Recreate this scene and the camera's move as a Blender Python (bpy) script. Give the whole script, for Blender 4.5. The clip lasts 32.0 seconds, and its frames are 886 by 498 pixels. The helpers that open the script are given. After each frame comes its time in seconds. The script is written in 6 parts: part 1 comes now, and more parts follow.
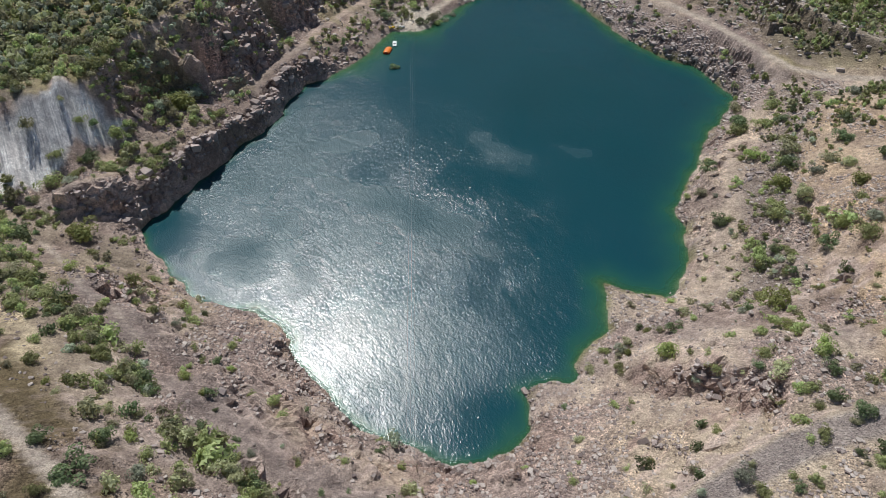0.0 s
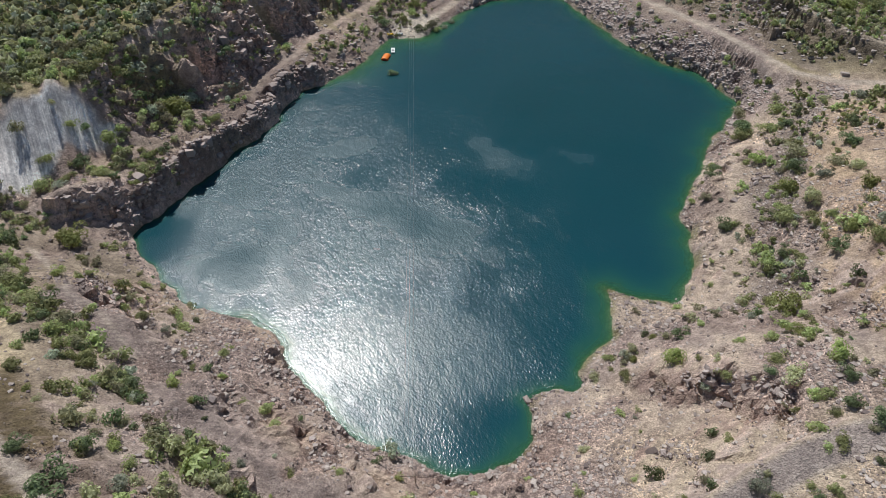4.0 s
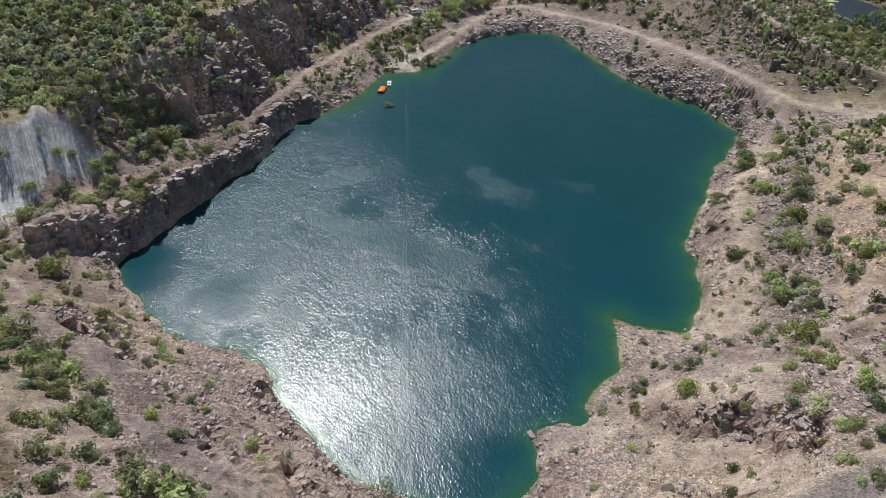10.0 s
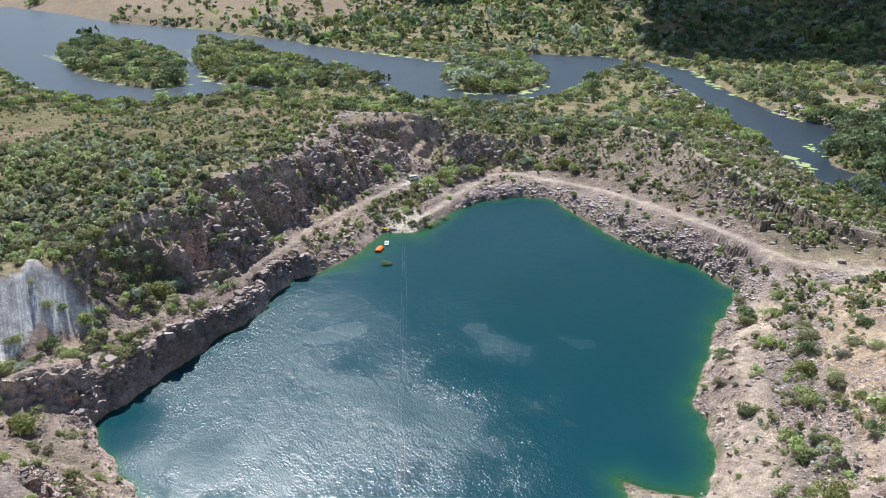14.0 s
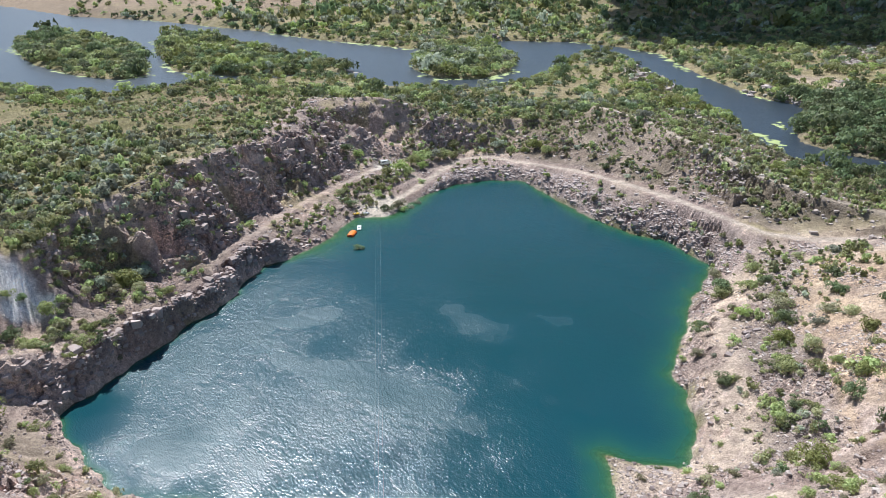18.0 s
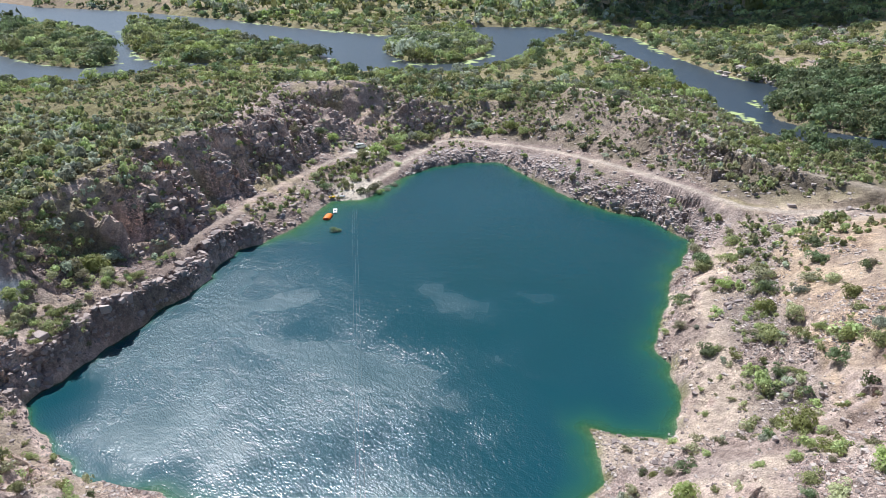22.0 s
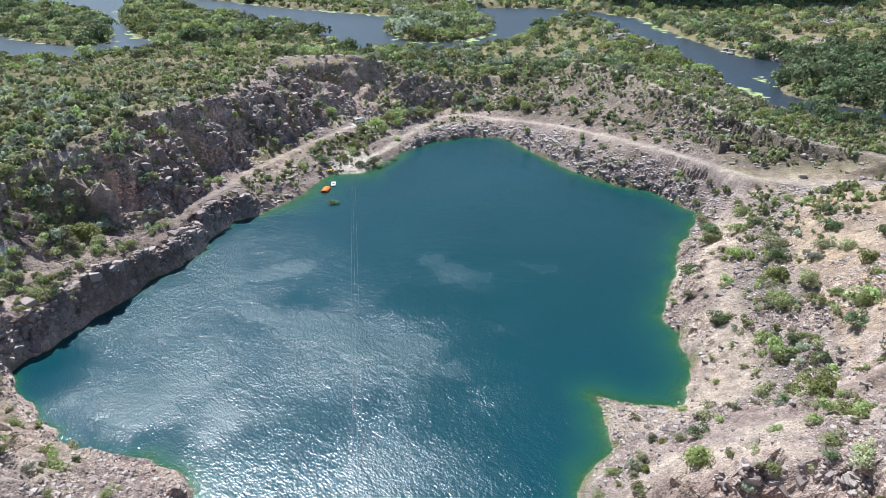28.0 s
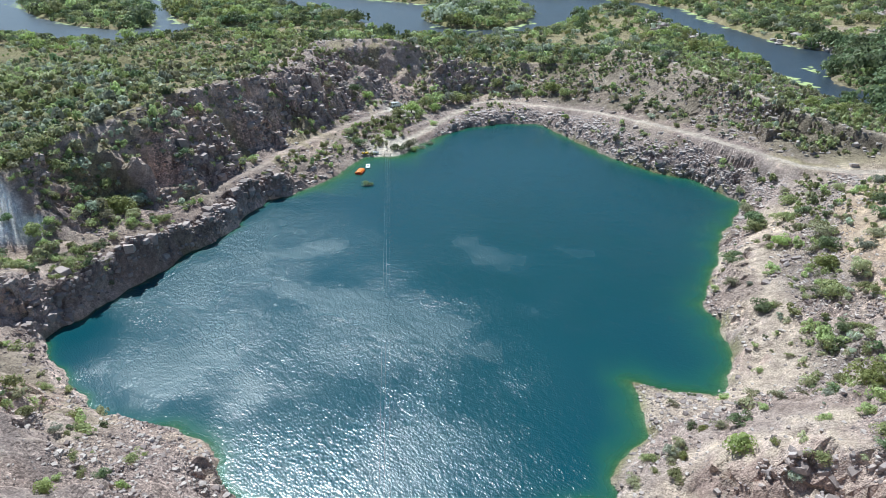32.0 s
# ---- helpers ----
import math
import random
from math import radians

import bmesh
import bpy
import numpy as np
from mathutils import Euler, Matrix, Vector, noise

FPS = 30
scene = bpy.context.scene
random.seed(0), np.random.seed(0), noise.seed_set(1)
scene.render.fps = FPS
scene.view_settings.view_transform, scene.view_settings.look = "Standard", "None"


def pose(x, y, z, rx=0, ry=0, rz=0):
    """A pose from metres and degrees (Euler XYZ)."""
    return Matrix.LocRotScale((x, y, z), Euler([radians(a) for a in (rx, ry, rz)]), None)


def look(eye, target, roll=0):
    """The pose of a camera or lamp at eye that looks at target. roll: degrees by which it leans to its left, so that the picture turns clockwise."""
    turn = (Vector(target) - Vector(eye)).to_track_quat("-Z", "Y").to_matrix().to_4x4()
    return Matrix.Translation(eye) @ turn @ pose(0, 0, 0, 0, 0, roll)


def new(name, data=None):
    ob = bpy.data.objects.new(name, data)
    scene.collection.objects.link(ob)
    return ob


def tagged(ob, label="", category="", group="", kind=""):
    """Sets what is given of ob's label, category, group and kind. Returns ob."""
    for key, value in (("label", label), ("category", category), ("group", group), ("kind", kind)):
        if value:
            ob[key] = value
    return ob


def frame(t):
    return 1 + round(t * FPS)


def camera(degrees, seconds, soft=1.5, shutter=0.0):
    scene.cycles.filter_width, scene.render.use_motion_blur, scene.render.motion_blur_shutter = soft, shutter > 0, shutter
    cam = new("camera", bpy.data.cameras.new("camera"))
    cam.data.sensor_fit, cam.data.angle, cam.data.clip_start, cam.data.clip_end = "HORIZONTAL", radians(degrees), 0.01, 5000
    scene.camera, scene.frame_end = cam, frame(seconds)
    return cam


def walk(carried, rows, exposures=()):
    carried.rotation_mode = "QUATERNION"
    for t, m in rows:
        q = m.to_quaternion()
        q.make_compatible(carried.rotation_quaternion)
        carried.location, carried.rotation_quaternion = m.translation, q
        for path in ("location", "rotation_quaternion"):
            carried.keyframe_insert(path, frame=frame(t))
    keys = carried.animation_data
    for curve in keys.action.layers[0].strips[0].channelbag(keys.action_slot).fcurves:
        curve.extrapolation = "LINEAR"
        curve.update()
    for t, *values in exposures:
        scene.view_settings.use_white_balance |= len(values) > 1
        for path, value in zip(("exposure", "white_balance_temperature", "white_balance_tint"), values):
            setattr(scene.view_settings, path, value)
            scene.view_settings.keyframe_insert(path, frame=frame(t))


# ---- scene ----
cam = camera(64.2, 32.0, 0.5)
PATH = [
    (0, (2.746, -7.098, 115.982), (2.418, -5.619, 114.676), -0.7),
    (0.5, (2.736, -6.861, 115.414), (2.407, -5.373, 114.118), -0.7),
    (1, (2.711, -6.623, 114.844), (2.38, -5.125, 113.56), -0.6),
    (1.5, (2.671, -6.385, 114.271), (2.338, -4.876, 113.001), -0.6),
    (2, (2.618, -6.147, 113.697), (2.286, -4.637, 112.428), -0.7),
    (2.5, (2.555, -5.91, 113.12), (2.222, -4.401, 111.85), -0.7),
    (3, (2.482, -5.674, 112.541), (2.149, -4.166, 111.27), -0.7),
    (3.5, (2.401, -5.44, 111.96), (2.069, -3.933, 110.687), -0.7),
    (5.5, (2.02, -4.524, 109.611), (1.691, -3.021, 108.334), -0.7),
    (6, (1.915, -4.302, 109.019), (1.588, -2.8, 107.739), -0.7),
    (6.5, (1.809, -4.081, 108.424), (1.484, -2.58, 107.143), -0.6),
    (7, (1.702, -3.864, 107.827), (1.377, -2.363, 106.545), -0.6),
    (7.5, (1.595, -3.648, 107.228), (1.271, -2.149, 105.944), -0.6),
    (8, (1.488, -3.436, 106.627), (1.165, -1.937, 105.342), -0.6),
    (8.5, (1.381, -3.225, 106.023), (1.06, -1.727, 104.738), -0.6),
    (9, (1.276, -3.017, 105.418), (0.955, -1.514, 104.138), -0.5),
    (9.5, (1.173, -2.811, 104.812), (0.847, -1.271, 103.577), -0.4),
    (10, (1.071, -2.607, 104.203), (0.738, -1.021, 103.03), -0.4),
    (10.5, (0.972, -2.405, 103.593), (0.632, -0.775, 102.484), -0.3),
    (11, (0.875, -2.204, 102.981), (0.53, -0.533, 101.937), -0.3),
    (11.5, (0.782, -2.004, 102.368), (0.429, -0.295, 101.391), -0.2),
    (12, (0.69, -1.805, 101.754), (0.333, -0.06, 100.845), -0.2),
    (12.5, (0.602, -1.607, 101.138), (0.24, 0.171, 100.299), -0.1),
    (13, (0.517, -1.41, 100.522), (0.151, 0.399, 99.752), -0.1),
    (13.5, (0.435, -1.213, 99.904), (0.069, 0.601, 99.146), -0.1),
    (14, (0.356, -1.016, 99.286), (-0.009, 0.798, 98.526), -0.1),
    (14.5, (0.279, -0.818, 98.667), (-0.085, 0.995, 97.904), -0.1),
    (16.5, (0.0, -0.019, 96.187), (-0.36, 1.791, 95.417), -0.1),
    (17, (-0.064, 0.184, 95.567), (-0.408, 1.996, 94.794), -0.2),
    (17.5, (-0.126, 0.388, 94.947), (-0.432, 2.206, 94.172), -0.4),
    (18, (-0.186, 0.595, 94.327), (-0.476, 2.415, 93.55), -0.6),
    (18.5, (-0.245, 0.804, 93.708), (-0.521, 2.625, 92.928), -0.7),
    (19, (-0.302, 1.015, 93.089), (-0.563, 2.837, 92.308), -0.7),
    (19.5, (-0.358, 1.228, 92.471), (-0.605, 3.051, 91.687), -0.8),
    (20, (-0.414, 1.444, 91.854), (-0.647, 3.268, 91.067), -0.9),
    (20.5, (-0.468, 1.662, 91.238), (-0.696, 3.486, 90.449), -0.9),
    (21, (-0.523, 1.883, 90.623), (-0.75, 3.705, 89.831), -0.9),
    (21.5, (-0.576, 2.106, 90.009), (-0.804, 3.927, 89.215), -0.9),
    (22, (-0.63, 2.331, 89.397), (-0.857, 4.151, 88.599), -0.9),
    (22.5, (-0.684, 2.559, 88.786), (-0.911, 4.378, 87.986), -0.8),
    (23, (-0.738, 2.788, 88.177), (-0.965, 4.606, 87.374), -0.8),
    (23.5, (-0.793, 3.02, 87.569), (-1.02, 4.836, 86.763), -0.8),
    (24, (-0.848, 3.253, 86.963), (-1.074, 5.068, 86.155), -0.8),
    (24.5, (-0.903, 3.487, 86.36), (-1.129, 5.301, 85.548), -0.8),
    (25, (-0.959, 3.722, 85.758), (-1.185, 5.535, 84.944), -0.7),
    (25.5, (-1.016, 3.957, 85.158), (-1.241, 5.769, 84.342), -0.8),
    (27.5, (-1.244, 4.891, 82.783), (-1.471, 6.7, 81.96), -0.8),
    (28, (-1.302, 5.119, 82.196), (-1.528, 6.927, 81.371), -0.8),
    (28.5, (-1.358, 5.343, 81.611), (-1.584, 7.15, 80.783), -0.8),
    (29, (-1.414, 5.562, 81.028), (-1.64, 7.368, 80.199), -0.8),
    (29.5, (-1.469, 5.775, 80.448), (-1.695, 7.58, 79.618), -0.9),
    (30, (-1.522, 5.982, 79.871), (-1.749, 7.785, 79.038), -0.9),
    (30.5, (-1.572, 6.18, 79.296), (-1.81, 7.982, 78.463), -0.9),
    (31, (-1.62, 6.368, 78.725), (-1.895, 8.165, 77.891), -0.8),
    (31.5, (-1.664, 6.546, 78.155), (-1.971, 8.337, 77.321), -0.6),
    (32, (-1.704, 6.71, 77.589), (-2.022, 8.499, 76.752), -0.6),
]
walk(cam, [(t, look(eye, target, roll)) for t, eye, target, roll in PATH],
     [(0, -0.25, 6010, 7), (9, -0.28, 6010, 8), (11, -0.12, 5940, 8), (13, 0.22, 5760, 7), (20, 0.46, 5740, 9), (28, 0.45, 5550, 6), (32, 0.41, 5410, 1)])

# ---- sky, sun, exposure ----
SUN_AZ, SUN_EL = radians(-33.0), radians(51.0)      # azimuth from +y, to the left
sun_way = Vector((math.sin(SUN_AZ) * math.cos(SUN_EL), math.cos(SUN_AZ) * math.cos(SUN_EL), math.sin(SUN_EL)))
world = bpy.data.worlds.new("sky")
scene.world = world
world.use_nodes = True
wn = world.node_tree
sky = wn.nodes.new("ShaderNodeTexSky")
sky.sky_type, sky.sun_disc = "NISHITA", False
sky.sun_elevation, sky.sun_rotation = SUN_EL, SUN_AZ
sky.air_density, sky.dust_density, sky.ozone_density = 1.0, 0.7, 1.0
wn.nodes["Background"].inputs["Strength"].default_value = 0.065
wn.links.new(sky.outputs["Color"], wn.nodes["Background"].inputs["Color"])
sun = new("sun", bpy.data.lights.new("sun", "SUN"))
sun.data.energy, sun.data.angle, sun.data.color = 5.0, radians(0.53), (1.0, 0.955, 0.88)
sun.matrix_world = look((0, 0, 400), Vector((0, 0, 400)) - sun_way)


# ---- number helpers ----
def smooth(a, b, v):
    u = np.clip((np.asarray(v, float) - a) / (b - a), 0, 1)
    return u * u * (3 - 2 * u)


def cell_hash(ix, iy, seed):
    with np.errstate(over="ignore"):
        h = ix.astype(np.int64).astype(np.uint32) * np.uint32(374761393) + iy.astype(np.int64).astype(np.uint32) * np.uint32(668265263) + np.uint32(seed * 97463 + 11)
        h = (h ^ (h >> np.uint32(13))) * np.uint32(1274126177)
        h = (h ^ (h >> np.uint32(15))) * np.uint32(2246822519)
    return (h ^ (h >> np.uint32(16))).astype(np.float64) / 4294967296.0


def value_noise(x, y, seed):
    ix, iy = np.floor(x), np.floor(y)
    u, v = x - ix, y - iy
    u, v = u * u * (3 - 2 * u), v * v * (3 - 2 * v)
    a, b = cell_hash(ix, iy, seed), cell_hash(ix + 1, iy, seed)
    c, d = cell_hash(ix, iy + 1, seed), cell_hash(ix + 1, iy + 1, seed)
    return (a * (1 - u) + b * u) * (1 - v) + (c * (1 - u) + d * u) * v


def fbm(x, y, size, octaves=4, seed=1):
    """Noise in -1..1 with features of the given size in metres."""
    x, y = np.asarray(x, float) / size, np.asarray(y, float) / size
    total, amp, s = 0.0, 1.0, 0.0
    for k in range(octaves):
        total = total + amp * (value_noise(x, y, seed + 7 * k) * 2 - 1)
        s += amp
        x, y, amp = x * 2.03 + 5.1, y * 2.03 - 3.7, amp * 0.5
    return total / s * 1.6


def blocks(x, y, size, seed):
    """A random value per broken block, and how near its edge a point lies."""
    x, y = np.asarray(x, float) / size, np.asarray(y, float) / size
    ix, iy = np.floor(x), np.floor(y)
    f1, f2, val = np.full(x.shape, 9.0), np.full(x.shape, 9.0), np.zeros(x.shape)
    for dx in (-1, 0, 1):
        for dy in (-1, 0, 1):
            cx, cy = ix + dx, iy + dy
            px, py = cx + cell_hash(cx, cy, seed), cy + cell_hash(cx, cy, seed + 3)
            d = (px - x) ** 2 + (py - y) ** 2
            near = d < f1
            f2 = np.where(near, f1, np.minimum(f2, d))
            val = np.where(near, cell_hash(cx, cy, seed + 5), val)
            f1 = np.where(near, d, f1)
    return val, np.sqrt(f2) - np.sqrt(f1)


def line_distance(x, y, line, closed=False):
    """Distance to a polyline of (x, y, ...) points, and the third value along it."""
    pts = np.array([(*p, 0.0)[:3] for p in line], float)
    if closed:
        pts = np.vstack([pts, pts[:1]])
    best, third = np.full(np.shape(x), 1e9), np.zeros(np.shape(x))
    for (ax, ay, az), (bx, by, bz) in zip(pts[:-1], pts[1:]):
        ux, uy = bx - ax, by - ay
        s = np.clip(((x - ax) * ux + (y - ay) * uy) / (ux * ux + uy * uy), 0, 1)
        d = np.hypot(x - ax - s * ux, y - ay - s * uy)
        third = np.where(d < best, az + s * (bz - az), third)
        best = np.minimum(best, d)
    return best, third


def inside(x, y, poly):
    hit = np.zeros(np.shape(x), bool)
    for (ax, ay), (bx, by) in zip(poly, poly[1:] + poly[:1]):
        if ay != by:
            cross = (ay > y) != (by > y)
            hit ^= cross & (x < (bx - ax) * (y - ay) / (by - ay) + ax)
    return hit


# ---- plan of the quarry, the river and the roads ----
SHORE_WEST = [(-106, 115.5), (-103.4, 124.4), (-101.3, 138), (-98, 149), (-97, 160), (-92.5, 168), (-92, 180), (-93, 188), (-91, 200), (-86, 206),
              (-82, 215), (-77, 228), (-76, 238), (-73.5, 248), (-67, 250), (-61.5, 250), (-57.2, 267), (-52, 278), (-42, 293), (-30, 301),
              (-13.6, 304.5), (-5, 292), (5, 276), (17.7, 257), (29.3, 245), (42, 238), (46.5, 228.5), (52.9, 218)]
SHORE_EAST = [(45.6, 199), (40.6, 188), (39, 173.5), (37.2, 169), (31.2, 154), (30.4, 151.5), (33.1, 146), (34.1, 137), (33, 126), (28.1, 118),
              (21.7, 118), (13.6, 119.6), (14.9, 109), (15.7, 104), (11.7, 99), (9.1, 93), (8.8, 87.6), (5.4, 87.4), (1.4, 86.8), (-1.1, 83.7),
              (0.6, 80.6), (1.3, 74.6), (-1.5, 69.6), (-6.8, 66), (-12.2, 63.7), (-17.5, 65.6), (-24.6, 67.3), (-30.4, 67.7), (-36.5, 72.2),
              (-43.1, 77.3), (-49.6, 82.2), (-53.4, 88), (-60.3, 91.7), (-63.9, 93.7), (-71, 94.1), (-79.4, 95.2), (-87.2, 100.4), (-93.7, 105.4)]
SHORE = SHORE_WEST + SHORE_EAST

HAUL_ROAD = [(-64, 251, 0.3), (-62, 263, 1.5), (-55, 283, 2.5), (-49, 304, 3.3), (-42, 322, 3.8), (-30, 326, 4.2), (-15, 317, 4.7), (-6, 309, 6), (6, 300, 7.2),
             (18, 287, 8.5), (30, 272, 9.8), (46, 251, 10.9), (58, 231, 12.1), (66, 217, 13), (78, 211, 13.6), (95, 212, 14.5), (135, 216, 17)]
LEDGE_ROAD = [(-56, 290, 3.2), (-66, 298, 5.2), (-75, 297, 6), (-84, 272, 6.3), (-92, 249, 6.2), (-96, 230, 6.6), (-98, 212, 6.8), (-101, 192, 7.5)]
HILL_ROAD = [(20, 352, 24), (30, 336, 24.5), (41, 323, 24), (50, 297, 23.5), (62, 274, 22.5), (72, 249, 21.5), (84, 233, 20.5), (110, 215, 19)]
CAMP_TRACK = [(-90, 47, 29), (-72, 38.5, 33), (-64, 34.5, 34), (-58, 31.5, 34.5), (-52, 28, 35), (-40, 16, 37), (-30, 0, 40)]
EAST_TRACK = [(24, 48, 20), (28, 52.5, 22.5), (34, 57.5, 23.6), (40, 62, 24.8), (47, 66.5, 25.2), (56, 71, 25.5), (75, 76, 28)]
FOOT_PATH = [(-118, 98, 8), (-110, 93, 10), (-99, 86, 13.5), (-92, 79, 16.5), (-86, 77, 16.5), (-79, 73, 16.5), (-70, 66, 16.5)]

# breaklines: (x, y, height)
BREAKS = {
    "toe": [(-107, 125, 5.5), (-104.8, 138.5, 6), (-101.5, 150, 5.6), (-100.5, 160, 5), (-96, 168.5, 4.8), (-95.5, 180, 4.8), (-96, 190, 4.6), (-94, 201, 4.2), (-88.8, 209, 3.6)],
    "bluff_foot": [(-124, 107.5, 6.5), (-116, 109.5, 6), (-109.5, 114, 5.5), (-107.5, 117.5, 5)],
    "bluff_top": [(-122.5, 112.5, 13), (-117.5, 115.5, 14), (-113, 119.5, 13.5), (-111, 126, 11)],
    "ledge": [(-109.5, 134, 9), (-109, 140, 8.5), (-106, 152, 8), (-103, 166, 7), (-100, 180, 7), (-98, 196, 6.5), (-94.5, 213, 5.4),
              (-87, 223, 4.5), (-82, 236, 3.5), (-79, 248, 2.2), (-72, 257, 1.2)],
    "cliff_foot": [(-116, 150, 11), (-113, 160, 10.6), (-106.5, 171, 9), (-105, 177, 8.3), (-102.5, 195, 9), (-103, 212, 9), (-99.6, 234.3, 8.6), (-95, 252, 7.4), (-88, 283, 8.5),
                   (-85, 298, 8), (-78, 306, 8), (-64, 308, 6), (-55, 325, 6), (-42, 334, 5.2), (-22, 332, 5.6), (-5, 322, 7), (8, 310, 8.5)],
    "white_foot": [(-175, 94, 10), (-150, 99, 9.5), (-138, 104, 9.5), (-129, 113, 10), (-123, 126, 11), (-120, 139, 12.5)],
    "crest": [(-175, 122, 26), (-150, 127, 27), (-139, 135, 27), (-131, 145, 26.5), (-127, 152, 26), (-126, 168, 27.5), (-122, 188, 28.5), (-118.5, 206, 29.5), (-117, 222, 29.5), (-114.5, 240, 28.5),
              (-113, 256, 27.5), (-108.5, 276, 27.5), (-112, 298, 28), (-112.5, 318, 29), (-108, 326, 29.5), (-98, 330, 30), (-84, 330, 29), (-74, 336, 26), (-58, 346, 20), (-42, 350, 16.5),
              (-16, 349.5, 13.5), (-4, 346, 14.5)],
    "wall_rim": [(-118, 160, 20), (-115.4, 168.3, 20), (-113.9, 184.7, 23), (-113.2, 203.4, 23.8), (-111.8, 225, 25), (-110.9, 247.8, 26), (-104, 276, 25.8), (-108.2, 303, 25.2), (-100, 316, 26), (-88, 323, 27.6)],
    "wall_face": [(-106.5, 193.3, 15.5), (-105, 201, 14.6), (-106.3, 218, 20), (-101.5, 238, 17), (-100.1, 253.8, 16.3), (-96, 272, 15)],
    "mid_bowl": [(-97, 300, 15), (-93, 310, 19)],
    "east_crest": [(-4, 346, 14.5), (8, 330, 15), (19, 314, 14.5), (33, 295, 14), (48, 271, 13.6), (56, 262, 14), (66, 246, 15), (78, 228, 15.8), (95, 224, 17)],
    "water_cliff": [(-50, 287, 2.6), (-37, 304, 3.2), (-24, 309, 3.6), (-11, 310, 4.3), (-1, 297, 5.5), (9, 281, 5.6), (20.5, 264, 6), (32, 251, 6.4), (44, 244, 6.8), (52, 231, 6.6),
                    (58, 220, 6)],
    "plateau": [(-147, 224, 31), (-180, 218, 30), (-240, 225, 30)],
    "west_hill": [(-150, 300, 28), (-222, 298, 27), (-250, 290, 26)],
    "knob": [(-240, 402, 22), (-226, 406, 25.5), (-212, 402, 25.5), (-196, 390, 24)],
    "north_hill": [(-202, 367, 22.5), (-150, 365, 24), (-110, 362, 25), (-60, 372, 19), (-10, 380, 17.5), (35, 365, 20)],
    "river_side": [(70, 330, 20), (78, 300, 19), (88, 270, 17.5), (110, 250, 17)],
    "corner_bank": [(60, 208, 8), (57, 198, 6), (53, 186, 5), (50, 176, 7), (44, 166, 7), (40, 152, 5.5), (40, 142, 5.6), (40, 130, 5.5), (38, 120, 5), (31, 114.5, 2.2),
                    (22, 113, 1.6), (19, 108, 2.0)],
    "gully": [(66, 200, 9.5), (60, 184, 9), (55, 165, 9.5), (51, 145, 9), (48, 125, 9), (47, 112, 9.5), (37, 104, 10.5), (29, 102, 8.5), (22, 98, 6)],
    "east_slope": [(74, 196, 14), (68, 175, 15), (64, 155, 15.5), (61, 130, 17), (55, 112, 14.5), (53, 100, 17), (48.5, 86, 24), (44, 78, 23.5)],
    "east_top": [(110, 190, 22), (95, 170, 26), (85, 145, 27), (78, 120, 28), (72, 100, 29), (64, 86, 28)],
    "outcrop_top": [(18, 91, 5), (22, 89, 8.5), (26.4, 86.7, 11.7), (30, 84.5, 15.5), (34, 83, 18.6), (40, 80, 20.5)],
    "outcrop_foot": [(17, 86, 4), (25.5, 81, 8.8), (31, 79.5, 11.2), (35, 78, 13), (40.5, 75, 18.5)],
    "cape": [(4, 84, 2.6), (3.5, 78, 3.2), (5, 71, 4.5)],
    "near_slope": [(12, 76, 6), (20, 71, 9.9), (25.5, 62, 17.5), (31, 62, 21.5)],
    "near_bank": [(3, 67, 4), (-6, 61, 4.5), (-14, 59, 4.5), (-25, 61.5, 5), (-35, 65.5, 5.5), (-44, 70, 6), (-51, 75, 5.5), (-58, 84, 5), (-68, 88, 4), (-80, 89.5, 4.5), (-90, 95, 4.5), (-100, 103, 5)],
    "haul_strip": [(-8, 46, 13), (-22, 45, 15.5), (-34, 46, 17.5), (-44, 52, 18), (-54, 58.5, 18.6), (-64, 64, 16), (-80, 74, 16), (-92, 80, 16.5)],
    "south_hill": [(-20, 30, 26), (-36, 36, 26), (-50, 39.5, 28), (-66, 48, 26), (-82, 58, 24), (-105, 75, 19), (-125, 84, 17), (-150, 90, 16)],
}
RIVER_NEAR = [(-700, 700), (-476, 510), (-372, 423), (-324, 401), (-283, 399), (-233, 408), (-223, 447), (-185, 464), (-157, 480), (-131, 465), (-102, 441), (-63, 430),
              (-37, 443), (-14, 478), (-2, 520), (18, 600), (46, 622), (60, 529), (73, 449), (84, 377), (91, 325), (98, 292), (125, 270), (200, 240), (400, 180)]
RIVER_FAR = [(420, 200), (230, 258), (150, 288), (119, 308), (109, 328), (113, 355), (128, 392), (136, 407), (120, 425), (107, 464), (97, 512), (84, 615), (57, 655), (19, 694), (-44, 698), (-95, 676), (-128, 632),
             (-170, 662), (-240, 700), (-318, 765), (-374, 800), (-517, 890), (-676, 950), (-920, 1141), (-1300, 1400)]
RIVER = RIVER_NEAR + RIVER_FAR + [(-1400, 1150)]
ISLANDS = (
    [(-513, 625), (-440, 545), (-400, 508), (-340, 468), (-296, 451), (-289, 474), (-330, 545), (-366, 602), (-453, 675), (-560, 735)],
    [(-410, 720), (-353, 604), (-277, 492), (-229, 476), (-189, 484), (-159, 495), (-146, 501), (-192, 552), (-246, 595), (-330, 680)],
    [(-105, 522), (-78, 481), (-51, 479), (-33, 511), (-31, 570), (-72, 650), (-117, 625)],
)
LAKE_Z, RIVER_Z = 0.0, 15.0
